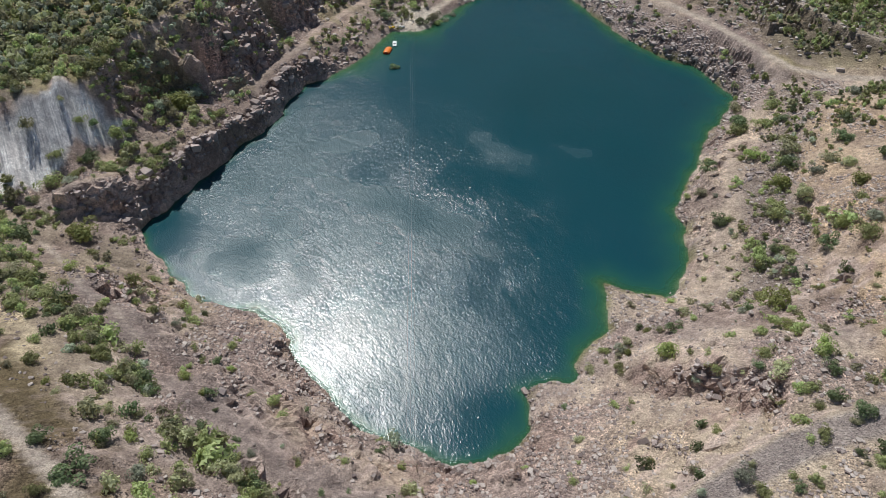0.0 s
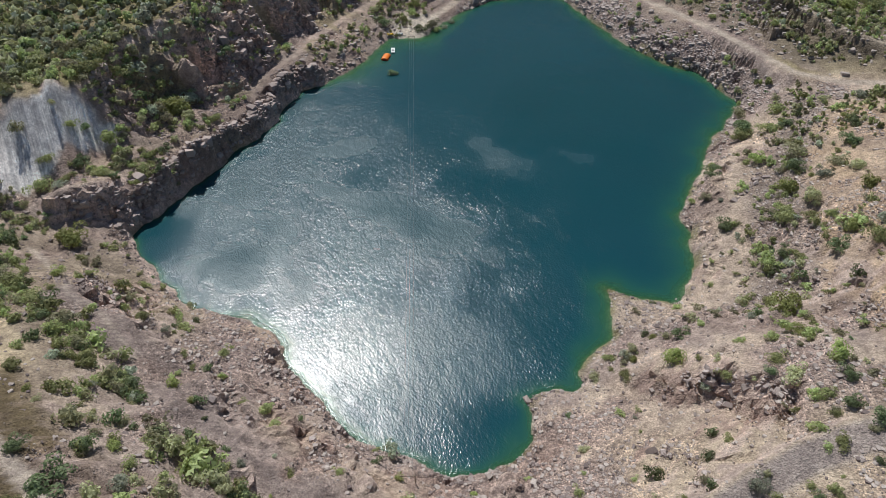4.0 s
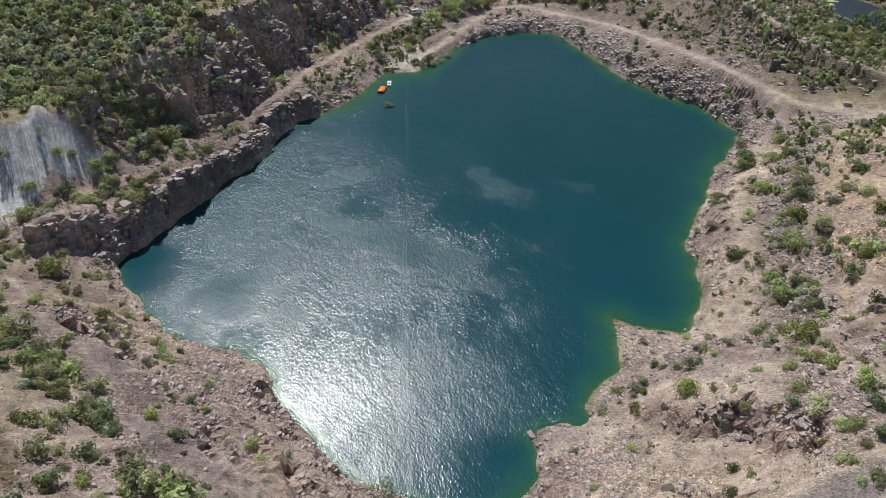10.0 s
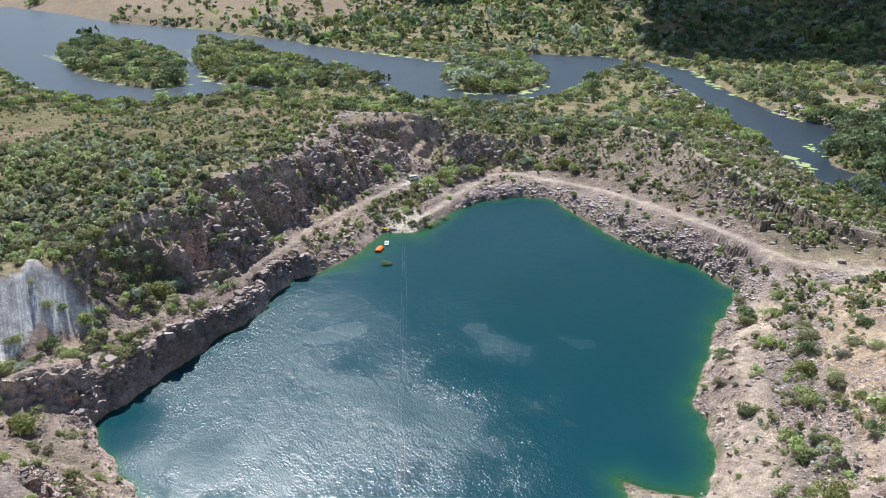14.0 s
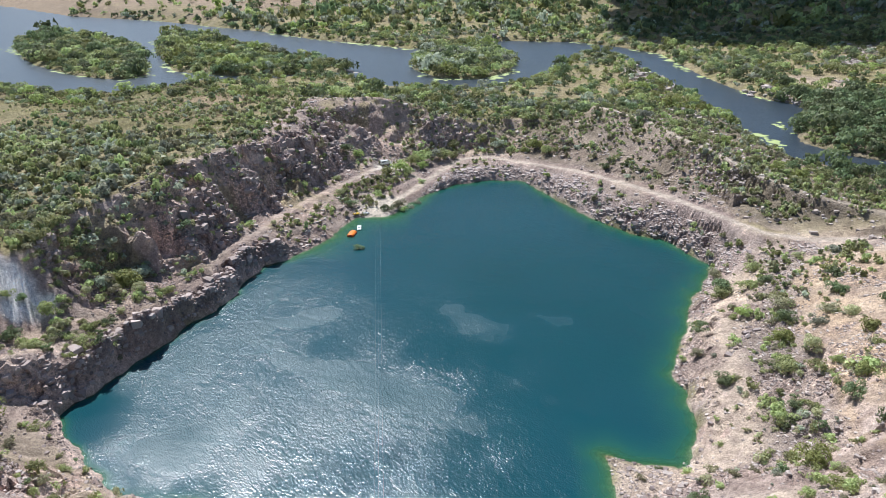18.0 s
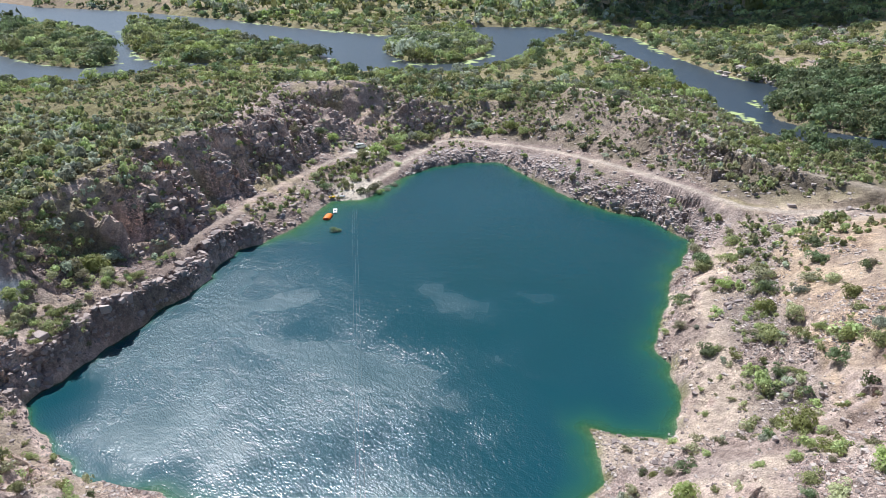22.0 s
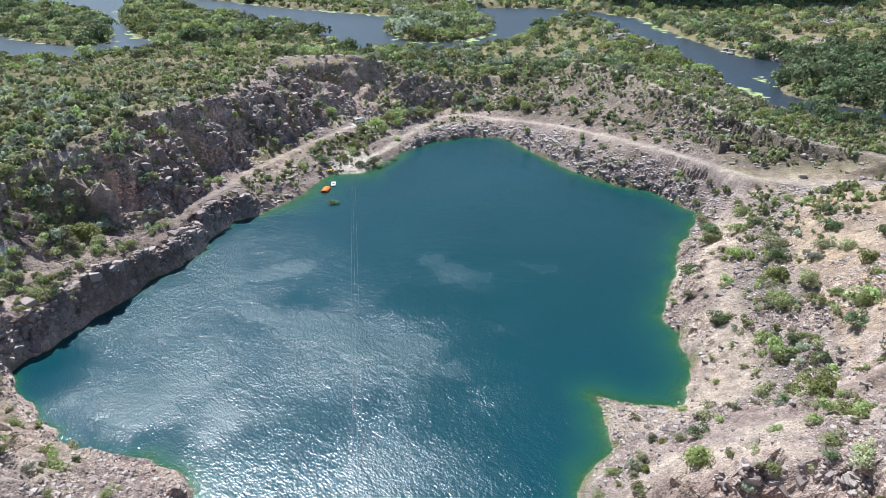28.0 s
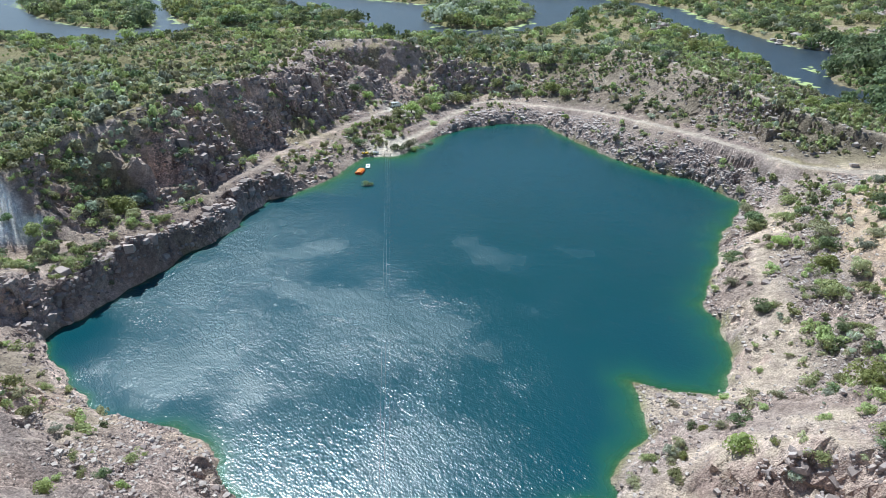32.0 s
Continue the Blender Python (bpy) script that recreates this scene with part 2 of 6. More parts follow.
WALL_MIDDLE = [(-114, 165), (-109, 190), (-109, 212), (-105, 238), (-104, 255), (-99, 276), (-98, 300), (-93, 316), (-80, 324), (-57, 338), (-44, 343), (-25, 342)]


def far_ground(x, y):
    """The valley floor beyond the quarry and the hills behind the river."""
    z = 17.3 + 0.9 * fbm(x, y, 60, 3, 40)
    rise = smooth(560, 1700, y - 0.25 * np.abs(x + 150)) * 62
    east = smooth(120, 420, x - 0.12 * (y - 400)) * smooth(330, 620, y) * 42
    z = z + (rise + east) * (1 + 0.35 * fbm(x, y, 260, 4, 44)) + smooth(2000, 4500, np.hypot(x, y)) * 60
    south = smooth(60, -40, y) * 28 + smooth(-170, -330, x) * smooth(330, 180, y) * 12 + smooth(95, 190, x) * smooth(250, 120, y) * 14
    return z + south


def plan_heights():
    """Land heights between the breaklines on a 2 m plan, as a taut sheet."""
    x0, x1, y0, y1 = -262, 182, -44, 436
    answer, lo = None, None
    every = [(p, 1) for p in BREAKS.values()] + [(HAUL_ROAD, 1), (LEDGE_ROAD, 1), (HILL_ROAD, 1), (CAMP_TRACK, 1), (EAST_TRACK, 1), (FOOT_PATH, 1)]
    for step in (16, 8, 4, 2):
        gx, gy = np.arange(x0, x1 + 1, step, float), np.arange(y0, y1 + 1, step, float)
        X, Y = np.meshgrid(gx, gy)
        fixed, val = np.zeros(X.shape, bool), far_ground(X, Y)
        fixed[:2], fixed[-2:], fixed[:, :2], fixed[:, -2:] = True, True, True, True
        total, count = np.zeros(X.shape), np.zeros(X.shape)
        for line, _ in every:
            pts = np.array(line, float)
            for a, b in zip(pts[:-1], pts[1:]):
                n = max(2, int(np.hypot(*(b - a)[:2]) / (step * 0.4)))
                for u in np.linspace(0, 1, n):
                    p = a + u * (b - a)
                    i, j = int(round((p[1] - y0) / step)), int(round((p[0] - x0) / step))
                    if 0 <= i < X.shape[0] and 0 <= j < X.shape[1]:
                        total[i, j] += p[2]
                        count[i, j] += 1
        on = count > 0
        val[on], fixed = (total / np.maximum(count, 1))[on], fixed | on
        lake = inside(X, Y, SHORE) & ~on
        val[lake], fixed = 0.0, fixed | lake
        z = val.copy()
        if answer is not None:
            z = np.where(fixed, val, sample(lo[0], lo[1], answer, X, Y))
        else:
            z = np.where(fixed, val, val[fixed].mean())
        for _ in range(260 if step > 2 else 160):
            m = z.copy()
            m[1:-1, 1:-1] = (z[2:, 1:-1] + z[:-2, 1:-1] + z[1:-1, 2:] + z[1:-1, :-2]) * 0.25
            z = np.where(fixed, val, m)
        answer, lo = z, (gx, gy)
    for _ in range(1):
        s = answer.copy()
        s[1:-1, 1:-1] = answer[1:-1, 1:-1] * 0.5 + (answer[2:, 1:-1] + answer[:-2, 1:-1] + answer[1:-1, 2:] + answer[1:-1, :-2]) * 0.125
        answer = s
    return lo[0], lo[1], answer


def sample(gx, gy, z, x, y):
    i = np.clip(np.searchsorted(gx, x) - 1, 0, len(gx) - 2)
    j = np.clip(np.searchsorted(gy, y) - 1, 0, len(gy) - 2)
    u = np.clip((x - gx[i]) / (gx[i + 1] - gx[i]), 0, 1)
    v = np.clip((y - gy[j]) / (gy[j + 1] - gy[j]), 0, 1)
    return (z[j, i] * (1 - u) + z[j, i + 1] * u) * (1 - v) + (z[j + 1, i] * (1 - u) + z[j + 1, i + 1] * u) * v


def spread(*stretches):
    """Grid lines: (from, to, step) stretches joined."""
    out = [np.arange(a, b, s) for a, b, s in stretches]
    return np.unique(np.round(np.concatenate(out), 3))


def growing(start, end, step, factor):
    out, v = [], start
    while abs(v) < abs(end):
        v += step
        step *= factor
        out.append(v)
    return np.array(out)


PX, PY, PZ = plan_heights()
GX = np.concatenate([growing(-640, -4200, -12, 1.16)[::-1], spread((-640, -260, 5), (-260, -150, 2), (-150, 84, 0.85), (84, 150, 1.8), (150, 236, 2.6), (236, 420, 6)), growing(420, 4200, 12, 1.16)])
GY = np.concatenate([growing(-40, -3000, -10, 1.25)[::-1], spread((-40, 22, 2), (22, 350, 0.87), (350, 480, 2), (480, 760, 3.5), (760, 1100, 9)), growing(1100, 4800, 14, 1.13)])
MX, MY = np.meshgrid(GX, GY)


def quarry_mix(x, y):
    edge = np.minimum.reduce([x + 256, 176 - x, y + 38, 430 - y])
    return smooth(0, 22, edge)


def wall_gullies(X, Y):
    """Where the western and northern walls fall back in gullies of talus, and how much of it faces south."""
    near_wall = smooth(24, 13, line_distance(X, Y, WALL_MIDDLE)[0])
    south = smooth(-101, -91, X) * smooth(302, 314, Y)
    west_cut = smooth(0.0, 0.45, fbm(X * 0.35, Y, 17, 2, 305) + 0.12)
    north_cut = smooth(0.0, 0.45, fbm(X, Y * 0.35, 17, 2, 306) + 0.12)
    return near_wall * (west_cut * (1 - south) + north_cut * south), south


def ground_heights(X, Y):
    mix = quarry_mix(X, Y)
    # ribs and gullies of the western and northern walls
    wall = smooth(13, 5, line_distance(X, Y, WALL_MIDDLE)[0])
    rib = 3.0 * fbm(X, Y, 16, 2, 301) + 1.8 * (np.abs(fbm(X, Y, 7, 2, 302)) * 2 - 0.7)
    rib2 = 2.5 * fbm(X, Y, 15, 2, 303)
    cut, south = wall_gullies(X, Y)
    cut = 10.0 * cut * smooth(7, 24, sample(PX, PY, PZ, X, Y))
    z = far_ground(X, Y) * (1 - mix) + sample(PX, PY, PZ, X + wall * rib + cut * (1 - south), Y + wall * rib2 - cut * south) * mix
    river = inside(X, Y, RIVER)
    bank, _ = line_distance(X, Y, RIVER, True)
    for isle in ISLANDS:
        land = inside(X, Y, isle)
        d, _ = line_distance(X, Y, isle, True)
        river = river & ~land
        bank = np.minimum(bank, d)
    wob = 2.5 * fbm(X, Y, 14, 3, 60)
    z = np.where((Y > 380) | (X > 60) & (Y > 250), np.minimum(z, RIVER_Z + 0.3 + 0.4 * np.maximum(bank + wob, 0)), z)
    lowest = RIVER_Z + 0.15 + np.clip(bank + wob, 0, 6) * 0.25
    quarry = (X > -130) & (X < 60) & (Y < 352) | (X > 0) & (X < 92) & (Y < 240)
    return np.where(river, RIVER_Z - 0.2 - np.clip(bank + wob, 0, 8) * 0.35, np.where(quarry | (Y < 180), z, np.maximum(z, lowest)))


def slope_of(z):
    zy, zx = np.gradient(z, GY, GX)
    return zx, zy, np.hypot(zx, zy)


GZ = ground_heights(MX, MY)
near = (MX > -190) & (MX < 130) & (MY > 20) & (MY < 370)
lake_in = inside(MX, MY, SHORE)
lake_d = np.full(MX.shape, 500.0)
lake_d[near], _ = line_distance(MX[near], MY[near], SHORE, True)
_, _, slope0 = slope_of(GZ)
rough = smooth(0.4, 1.1, slope0) * near * smooth(96, 84, MX)
crag = smooth(0.28, 0.62, fbm(MX, MY, 17, 4, 66)) * near * smooth(-124, -112, MX) * smooth(345, 330, MY)
rough = np.maximum(rough, 0.42 * crag)
talus, _ = wall_gullies(MX, MY)
rough = rough * (1 - 0.75 * talus)
chalk = [(-178, 109), (-150, 113.5), (-138, 121), (-130, 133)]
white_d, _ = line_distance(MX, MY, chalk)
rough = rough * (1 - smooth(17, 12, white_d))
rough = rough * (1 - smooth(52, 58, MX) * smooth(165, 180, MY) * smooth(232, 224, MY))
# the western wall rises sheer from the water
west_top = line_distance(MX, MY, BREAKS["ledge"])[1]
sheer = smooth(0.3, 2.3, lake_d + 0.7 * fbm(MX, MY, 4, 2, 91)) * smooth(-78, -86, MX) * smooth(120, 127, MY) * smooth(222, 204, MY) * (lake_d < 11) * ~lake_in
GZ = np.maximum(GZ, sheer * west_top * (0.93 + 0.1 * fbm(MX, MY, 9, 2, 92)))
rough = np.maximum(rough, sheer * smooth(7, 4, lake_d) * 0.75)
road_d = np.full(MX.shape, 500.0)
for road, half in ((HAUL_ROAD, 1.6), (LEDGE_ROAD, 1.3), (HILL_ROAD, 1.2), (CAMP_TRACK, 0.2), (EAST_TRACK, 2.6), (FOOT_PATH, 0.4)):
    d, h = line_distance(MX, MY, road)
    road_d = np.minimum(road_d, d - half)
    flat = smooth(half + 2.2, half, d) * (half > 1)
    GZ = GZ * (1 - flat) + h * flat
calm = smooth(-0.3, 2.0, road_d)
# worked faces stand in steps
lift = 3.4 + 1.4 * fbm(MX, MY, 40, 2, 17)
level = GZ / lift + 0.9 * fbm(MX, MY, 26, 3, 18)
low = np.floor(level)
stepped = (low + smooth(0.3, 0.75, level - low) - 0.9 * fbm(MX, MY, 26, 3, 18)) * lift
GZ = GZ + (stepped - GZ) * 0.62 * rough * calm * smooth(2.0, 5.0, GZ)
# broken rock: blocks of several sizes on the steep faces, rubble on the rest
b1, e1 = blocks(MX + 0.6 * GZ, MY - 0.4 * GZ, 7.0, 3)
b2, e2 = blocks(MX - 0.5 * GZ, MY + 0.7 * GZ, 3.0, 9)
b3, e3 = blocks(MX, MY, 1.6, 21)
lake_side = smooth(-64, -56, MX) * smooth(205, 215, MY) * smooth(24, 18, lake_d)
rough = rough * (1 - 0.45 * lake_side)
relief = rough * ((b1 - 0.5) * 3.2 + (b2 - 0.5) * 2.4 + (b3 - 0.5) * 1.1)
stony = 0.22 + 0.5 * smooth(-0.1, 0.5, fbm(MX, MY, 22, 3, 77))
relief = relief + near * (1 - rough) * (0.40 * fbm(MX, MY, 9, 4, 5) + 0.16 * fbm(MX, MY, 2.6, 2, 6) + 0.5 * stony * (smooth(0.45, 1.0, b3) - 0.3) * smooth(0.1, 0.4, e3))
relief = relief * (1 - 0.92 * smooth(16, 11, white_d)) + smooth(15, 10, white_d) * (1.1 * fbm(0.8 * MX + 0.6 * MY, 0.10 * (0.6 * MX - 0.8 * MY), 2.4, 2, 119) + 1.5 * fbm(0.8 * MX + 0.6 * MY, 0.3 * (0.6 * MX - 0.8 * MY), 8, 2, 118))
GZ = GZ + relief * calm * (~lake_in) * smooth(0, 2.0, lake_d)
gullies = smooth(0.25, 0.8, slope0) * (1 - rough) * near * calm * smooth(11, 15, white_d)
GZ = GZ + 0.5 * rough * calm * (fbm(MX, MY, 1.9, 2, 14)) * smooth(0.5, 2, lake_d)
GZ = GZ + gullies * 0.55 * fbm(MX * 1.0, MY * 1.0, 4.0, 3, 15) * smooth(0, 4, lake_d)
# the water's edge
wob = 1.1 * fbm(MX, MY, 5, 3, 31) * near
edge = np.where(lake_in, -lake_d, lake_d) + wob
shelf = 0.8 - 0.45 * smooth(2, 14, MX) + 0.3 * fbm(MX, MY, 12, 2, 52) + 0.9 * smooth(-60, -88, MX)
shelf = np.maximum(shelf - 1.6 * smooth(-44, -60, MX) * smooth(190, 220, MY), 0.22 + 0.22 * smooth(-44, -30, MX))
depth_map = np.clip(-edge, 0, 60) * shelf
GZ = np.where(edge < 0, -np.minimum(depth_map, 9 + 2 * fbm(MX, MY, 20, 3, 8)), np.where(near & (lake_d < 30), np.maximum(GZ, 0.06 + np.minimum(edge, 2.0) * 0.3), GZ))
ZX, ZY, SLOPE = slope_of(GZ)


def height(x, y):
    return float(sample(GX, GY, GZ, np.array(x, float), np.array(y, float)))


def heights(x, y):
    return sample(GX, GY, GZ, np.asarray(x, float), np.asarray(y, float))


# ---- materials ----
class Shader:
    """A node material in progress."""

    def __init__(self, name):
        self.mat = bpy.data.materials.new(name)
        self.mat.use_nodes = True
        self.tree = self.mat.node_tree
        self.bsdf = self.tree.nodes["Principled BSDF"]

    def node(self, kind, **values):
        n = self.tree.nodes.new("ShaderNode" + kind)
        for key, value in values.items():
            if key in n.inputs:
                n.inputs[key].default_value = value
        return n

    def link(self, a, b):
        self.tree.links.new(a, b)

    def coords(self, scale=(1, 1, 1), turn=0.0, kind="Object"):
        c, r, m = self.node("TexCoord"), self.node("Mapping"), self.node("Mapping")
        r.inputs["Rotation"].default_value = (0, 0, turn)
        m.inputs["Scale"].default_value = scale
        self.link(c.outputs[kind], r.inputs["Vector"])
        self.link(r.outputs["Vector"], m.inputs["Vector"])
        return m.outputs["Vector"]

    def noise(self, size, detail=4.0, rough=0.55, at=None):
        n = self.node("TexNoise", Scale=1.0 / size, Detail=detail, Roughness=rough)
        self.link(at or self.coords(), n.inputs["Vector"])
        return n.outputs["Fac"]

    def voronoi(self, size, feature="F1", at=None):
        n = self.node("TexVoronoi", Scale=1.0 / size)
        n.feature = feature
        self.link(at or self.coords(), n.inputs["Vector"])
        return n

    def ramp(self, fac, *stops):
        r = self.node("ValToRGB")
        while len(r.color_ramp.elements) < len(stops):
            r.color_ramp.elements.new(0.5)
        for e, (pos, col) in zip(r.color_ramp.elements, stops):
            e.position, e.color = pos, (*col, 1) if len(col) == 3 else col
        self.link(fac, r.inputs["Fac"])
        return r.outputs["Color"]

    def mix(self, fac, a, b, blend="MIX"):
        m = self.node("Mix")
        m.data_type, m.blend_type = "RGBA", blend
        for value, socket in ((fac, m.inputs[0]), (a, m.inputs[6]), (b, m.inputs[7])):
            if isinstance(value, (int, float)):
                socket.default_value = value
            elif isinstance(value, tuple):
                socket.default_value = (*value, 1)
            else:
                self.link(value, socket)
        return m.outputs[2]

    def math(self, op, a, b=0.0):
        m = self.node("Math")
        m.operation = op
        for value, socket in ((a, m.inputs[0]), (b, m.inputs[1])):
            if isinstance(value, (int, float)):
                socket.default_value = value
            else:
                self.link(value, socket)
        return m.outputs[0]

    def attribute(self, name):
        a = self.node("Attribute")
        a.attribute_name = name
        return a

    def bump(self, fac, strength=0.5, distance=0.1, under=None):
        b = self.node("Bump", Strength=strength, Distance=distance)
        self.link(fac, b.inputs["Height"])
        if under is not None:
            self.link(under, b.inputs["Normal"])
        return b.outputs["Normal"]

    def done(self, color=None, roughness=0.9, normal=None, metallic=0.0, specular=0.3):
        for value, key in ((color, "Base Color"), (roughness, "Roughness"), (normal, "Normal"), (metallic, "Metallic"), (specular, "Specular IOR Level")):
            if value is None:
                continue
            if isinstance(value, (int, float)):
                self.bsdf.inputs[key].default_value = value
            elif isinstance(value, tuple):
                self.bsdf.inputs[key].default_value = (*value, 1)
            else:
                self.link(value, self.bsdf.inputs[key])
        return self.mat


def plain(name, color, roughness=0.6, size=0.3, amount=0.35, metallic=0.0, specular=0.3):
    """Paint, wood or cloth with grain and dirt at two scales."""
    s = Shader(name)
    dirt = s.noise(size, 5)
    fine = s.noise(size * 0.12, 3)
    col = s.mix(s.math("MULTIPLY", dirt, amount), color, tuple(c * 0.45 for c in color))
    col = s.mix(s.math("MULTIPLY", fine, amount * 0.6), col, tuple(min(1, c * 1.3) for c in color))
    return s.done(col, roughness, s.bump(fine, 0.15, 0.01), metallic, specular)


def ground_material():
    s = Shader("quarry_ground")
    soil = s.attribute("soil").outputs["Color"]
    stony = s.attribute("stony").outputs["Fac"]
    grit = s.attribute("grit").outputs["Fac"]
    patch = s.noise(14, 6, 0.6)
    blot = s.noise(3.2, 5, 0.65)
    grain = s.noise(1.1, 6, 0.75)
    fine = s.noise(0.32, 4, 0.7)

    def vary(col, fac, lo, hi, dark, light):
        mask = s.ramp(fac, (lo, (0.0, 0.0, 0.0)), (hi, (1, 1, 1)))
        return s.mix(mask, s.mix(1.0, col, dark, "MULTIPLY"), s.mix(1.0, col, light, "MULTIPLY"))

    col = vary(soil, patch, 0.3, 0.72, (0.80, 0.79, 0.78), (1.15, 1.12, 1.07))
    col = vary(col, blot, 0.38, 0.62, (0.78, 0.76, 0.76), (1.14, 1.13, 1.11))
    col = vary(col, grain, 0.38, 0.64, (0.80, 0.78, 0.78), (1.22, 1.21, 1.19))
    col = vary(col, fine, 0.36, 0.66, (0.76, 0.74, 0.74), (1.27, 1.26, 1.24))
    stones = s.voronoi(0.55)
    chips = s.voronoi(0.24)
    for cells in (stones, chips):
        tone = s.ramp(s.math("FRACT", s.math("MULTIPLY", cells.outputs["Color"], 7.3)), (0.0, (0.55, 0.53, 0.53)), (0.6, (0.95, 0.94, 0.93)), (1.0, (1.5, 1.47, 1.44)))
        col = s.mix(s.math("MULTIPLY", stony, 0.7), col, s.mix(1.0, col, tone, "MULTIPLY"))
    runs = s.noise(0.9, 5, 0.65, s.coords((1.0, 0.06, 0.06), -0.6435))
    runs = s.ramp(runs, (0.40, (0.62, 0.62, 0.64)), (0.58, (1.1, 1.1, 1.1)))
    bare = s.math("SUBTRACT", 1.0, grit)
    col = s.mix(bare, col, s.mix(1.0, col, runs, "MULTIPLY"))
    h = s.math("ADD", s.math("MULTIPLY", grain, 0.8), s.math("MULTIPLY", stones.outputs["Distance"], -0.35))
    n = s.bump(s.math("MULTIPLY", h, grit), 0.9, 0.6)
    n = s.bump(s.math("MULTIPLY", s.math("SUBTRACT", fine, chips.outputs["Distance"]), grit), 0.8, 0.2, n)
    return s.done(col, 0.95, n, 0.0, 0.12)


def water_material(name, deep, shallow, wave=1.0, murk=1.4, bed=True):
    s = Shader(name)
    along = s.coords((1.0, 0.42, 1.0), radians(-53))
    across = s.coords((1.0, 0.55, 1.0), radians(-20))
    gust = s.ramp(s.noise(38, 3, 0.55, s.coords((1, 0.55, 1), radians(25))), (0.30, (0.8, 0.8, 0.8)), (0.62, (1.0, 1.0, 1.0)))
    w1 = s.noise(0.36, 1, 0.5, along)
    w2 = s.noise(0.2, 0, 0.5, across)
    w3 = s.noise(1.7, 2, 0.5, along)
    crowd = s.ramp(s.noise(5.0, 4, 0.65, across), (0.3, (0.6, 0.6, 0.6)), (0.7, (1.3, 1.3, 1.3)))
    if bed:
        gust = s.math("MULTIPLY", gust, s.attribute("wind").outputs["Fac"])
    wv = s.math("ADD", s.math("MULTIPLY", s.math("ADD", s.math("MULTIPLY", w1, 0.54), s.math("MULTIPLY", w2, 0.24)), crowd), s.math("MULTIPLY", w3, 0.7))
    n = s.bump(s.math("MULTIPLY", wv, gust), 1.0, 0.25 * wave)
    tint = s.noise(30, 3)
    col = s.mix(s.math("MULTIPLY", tint, 0.6), deep, tuple(c * 0.72 for c in deep))
    if bed:
        depth = s.attribute("depth").outputs["Fac"]
        clear = s.math("POWER", 2.718, s.math("MULTIPLY", depth, -1.0 / murk))
        edge = s.math("POWER", 2.718, s.math("MULTIPLY", depth, -1.0 / 0.7))
        col = s.mix(clear, col, shallow)
    gloss = 0.3
    if bed:
        ruffle = s.math("MULTIPLY", s.attribute("wind").outputs["Fac"], 0.2)
        gloss = s.math("ADD", s.math("ADD", 0.07, ruffle), s.math("MULTIPLY", s.attribute("paws").outputs["Fac"], 0.16))
    s.done(col, gloss, n, 0.0, 0.5)
    s.bsdf.inputs["IOR"].default_value = 1.33
    if bed:
        thin = s.node("BsdfTransparent", Color=(0.72, 0.9, 0.78, 1))
        m = s.node("MixShader")
        s.link(s.math("MULTIPLY", edge, 0.8), m.inputs["Fac"])
        s.link(s.bsdf.outputs["BSDF"], m.inputs[1])
        s.link(thin.outputs["BSDF"], m.inputs[2])
        s.link(m.outputs["Shader"], s.tree.nodes["Material Output"].inputs["Surface"])
    return s.mat


def leaf_material(name, color, light):
    s = Shader(name)
    rnd = s.node("ObjectInfo").outputs["Random"]
    geo = s.node("NewGeometry").outputs["Random Per Island"]
    col = s.mix(geo, color, light)
    rnd = s.math("FRACT", s.math("ADD", rnd, s.attribute("tone").outputs["Fac"]))
    hue = s.node("HueSaturation", Saturation=1.0, Value=1.0)
    s.link(s.math("ADD", 0.47, s.math("MULTIPLY", rnd, 0.05)), hue.inputs["Hue"])
    s.link(s.math("ADD", 0.68, s.math("MULTIPLY", s.math("POWER", rnd, 1.3), 0.95)), hue.inputs["Value"])
    s.link(col, hue.inputs["Color"])
    patch = s.noise(9, 3, 0.5, s.coords(kind="Object"))
    out = s.mix(s.math("MULTIPLY", patch, 0.5), hue.outputs["Color"], s.mix(1.0, hue.outputs["Color"], (0.72, 0.72, 0.62), "MULTIPLY"))
    s.done(out, 0.65, None, 0.0, 0.25)
    back = s.node("BsdfTranslucent")
    s.link(out, back.inputs["Color"])
    m = s.node("MixShader", Fac=0.38)
    s.link(s.bsdf.outputs["BSDF"], m.inputs[1])
    s.link(back.outputs["BSDF"], m.inputs[2])
    s.link(m.outputs["Shader"], s.tree.nodes["Material Output"].inputs["Surface"])
    return s.mat


GROUND = ground_material()
LAKE = water_material("lake_water", (0.006, 0.057, 0.077), (0.05, 0.17, 0.07), 1.0, 1.25)
RIVER_WATER = water_material("river_water", (0.035, 0.05, 0.07), (0.05, 0.07, 0.05), 0.9, bed=False)
LEAF_GREEN = leaf_material("leaf_green", (0.265, 0.30, 0.125), (0.49, 0.52, 0.25))
LEAF_DARK = leaf_material("leaf_dark", (0.125, 0.16, 0.08), (0.245, 0.295, 0.15))
LEAF_GREY = leaf_material("leaf_silver", (0.30, 0.325, 0.24), (0.50, 0.52, 0.41))
LEAF_BRIGHT = leaf_material("leaf_bright", (0.25, 0.29, 0.09), (0.42, 0.455, 0.18))
LEAF_OLIVE = leaf_material("leaf_olive", (0.30, 0.295, 0.165), (0.49, 0.475, 0.30))
BARK = plain("bark", (0.12, 0.095, 0.07), 0.9, 0.4, 0.6)


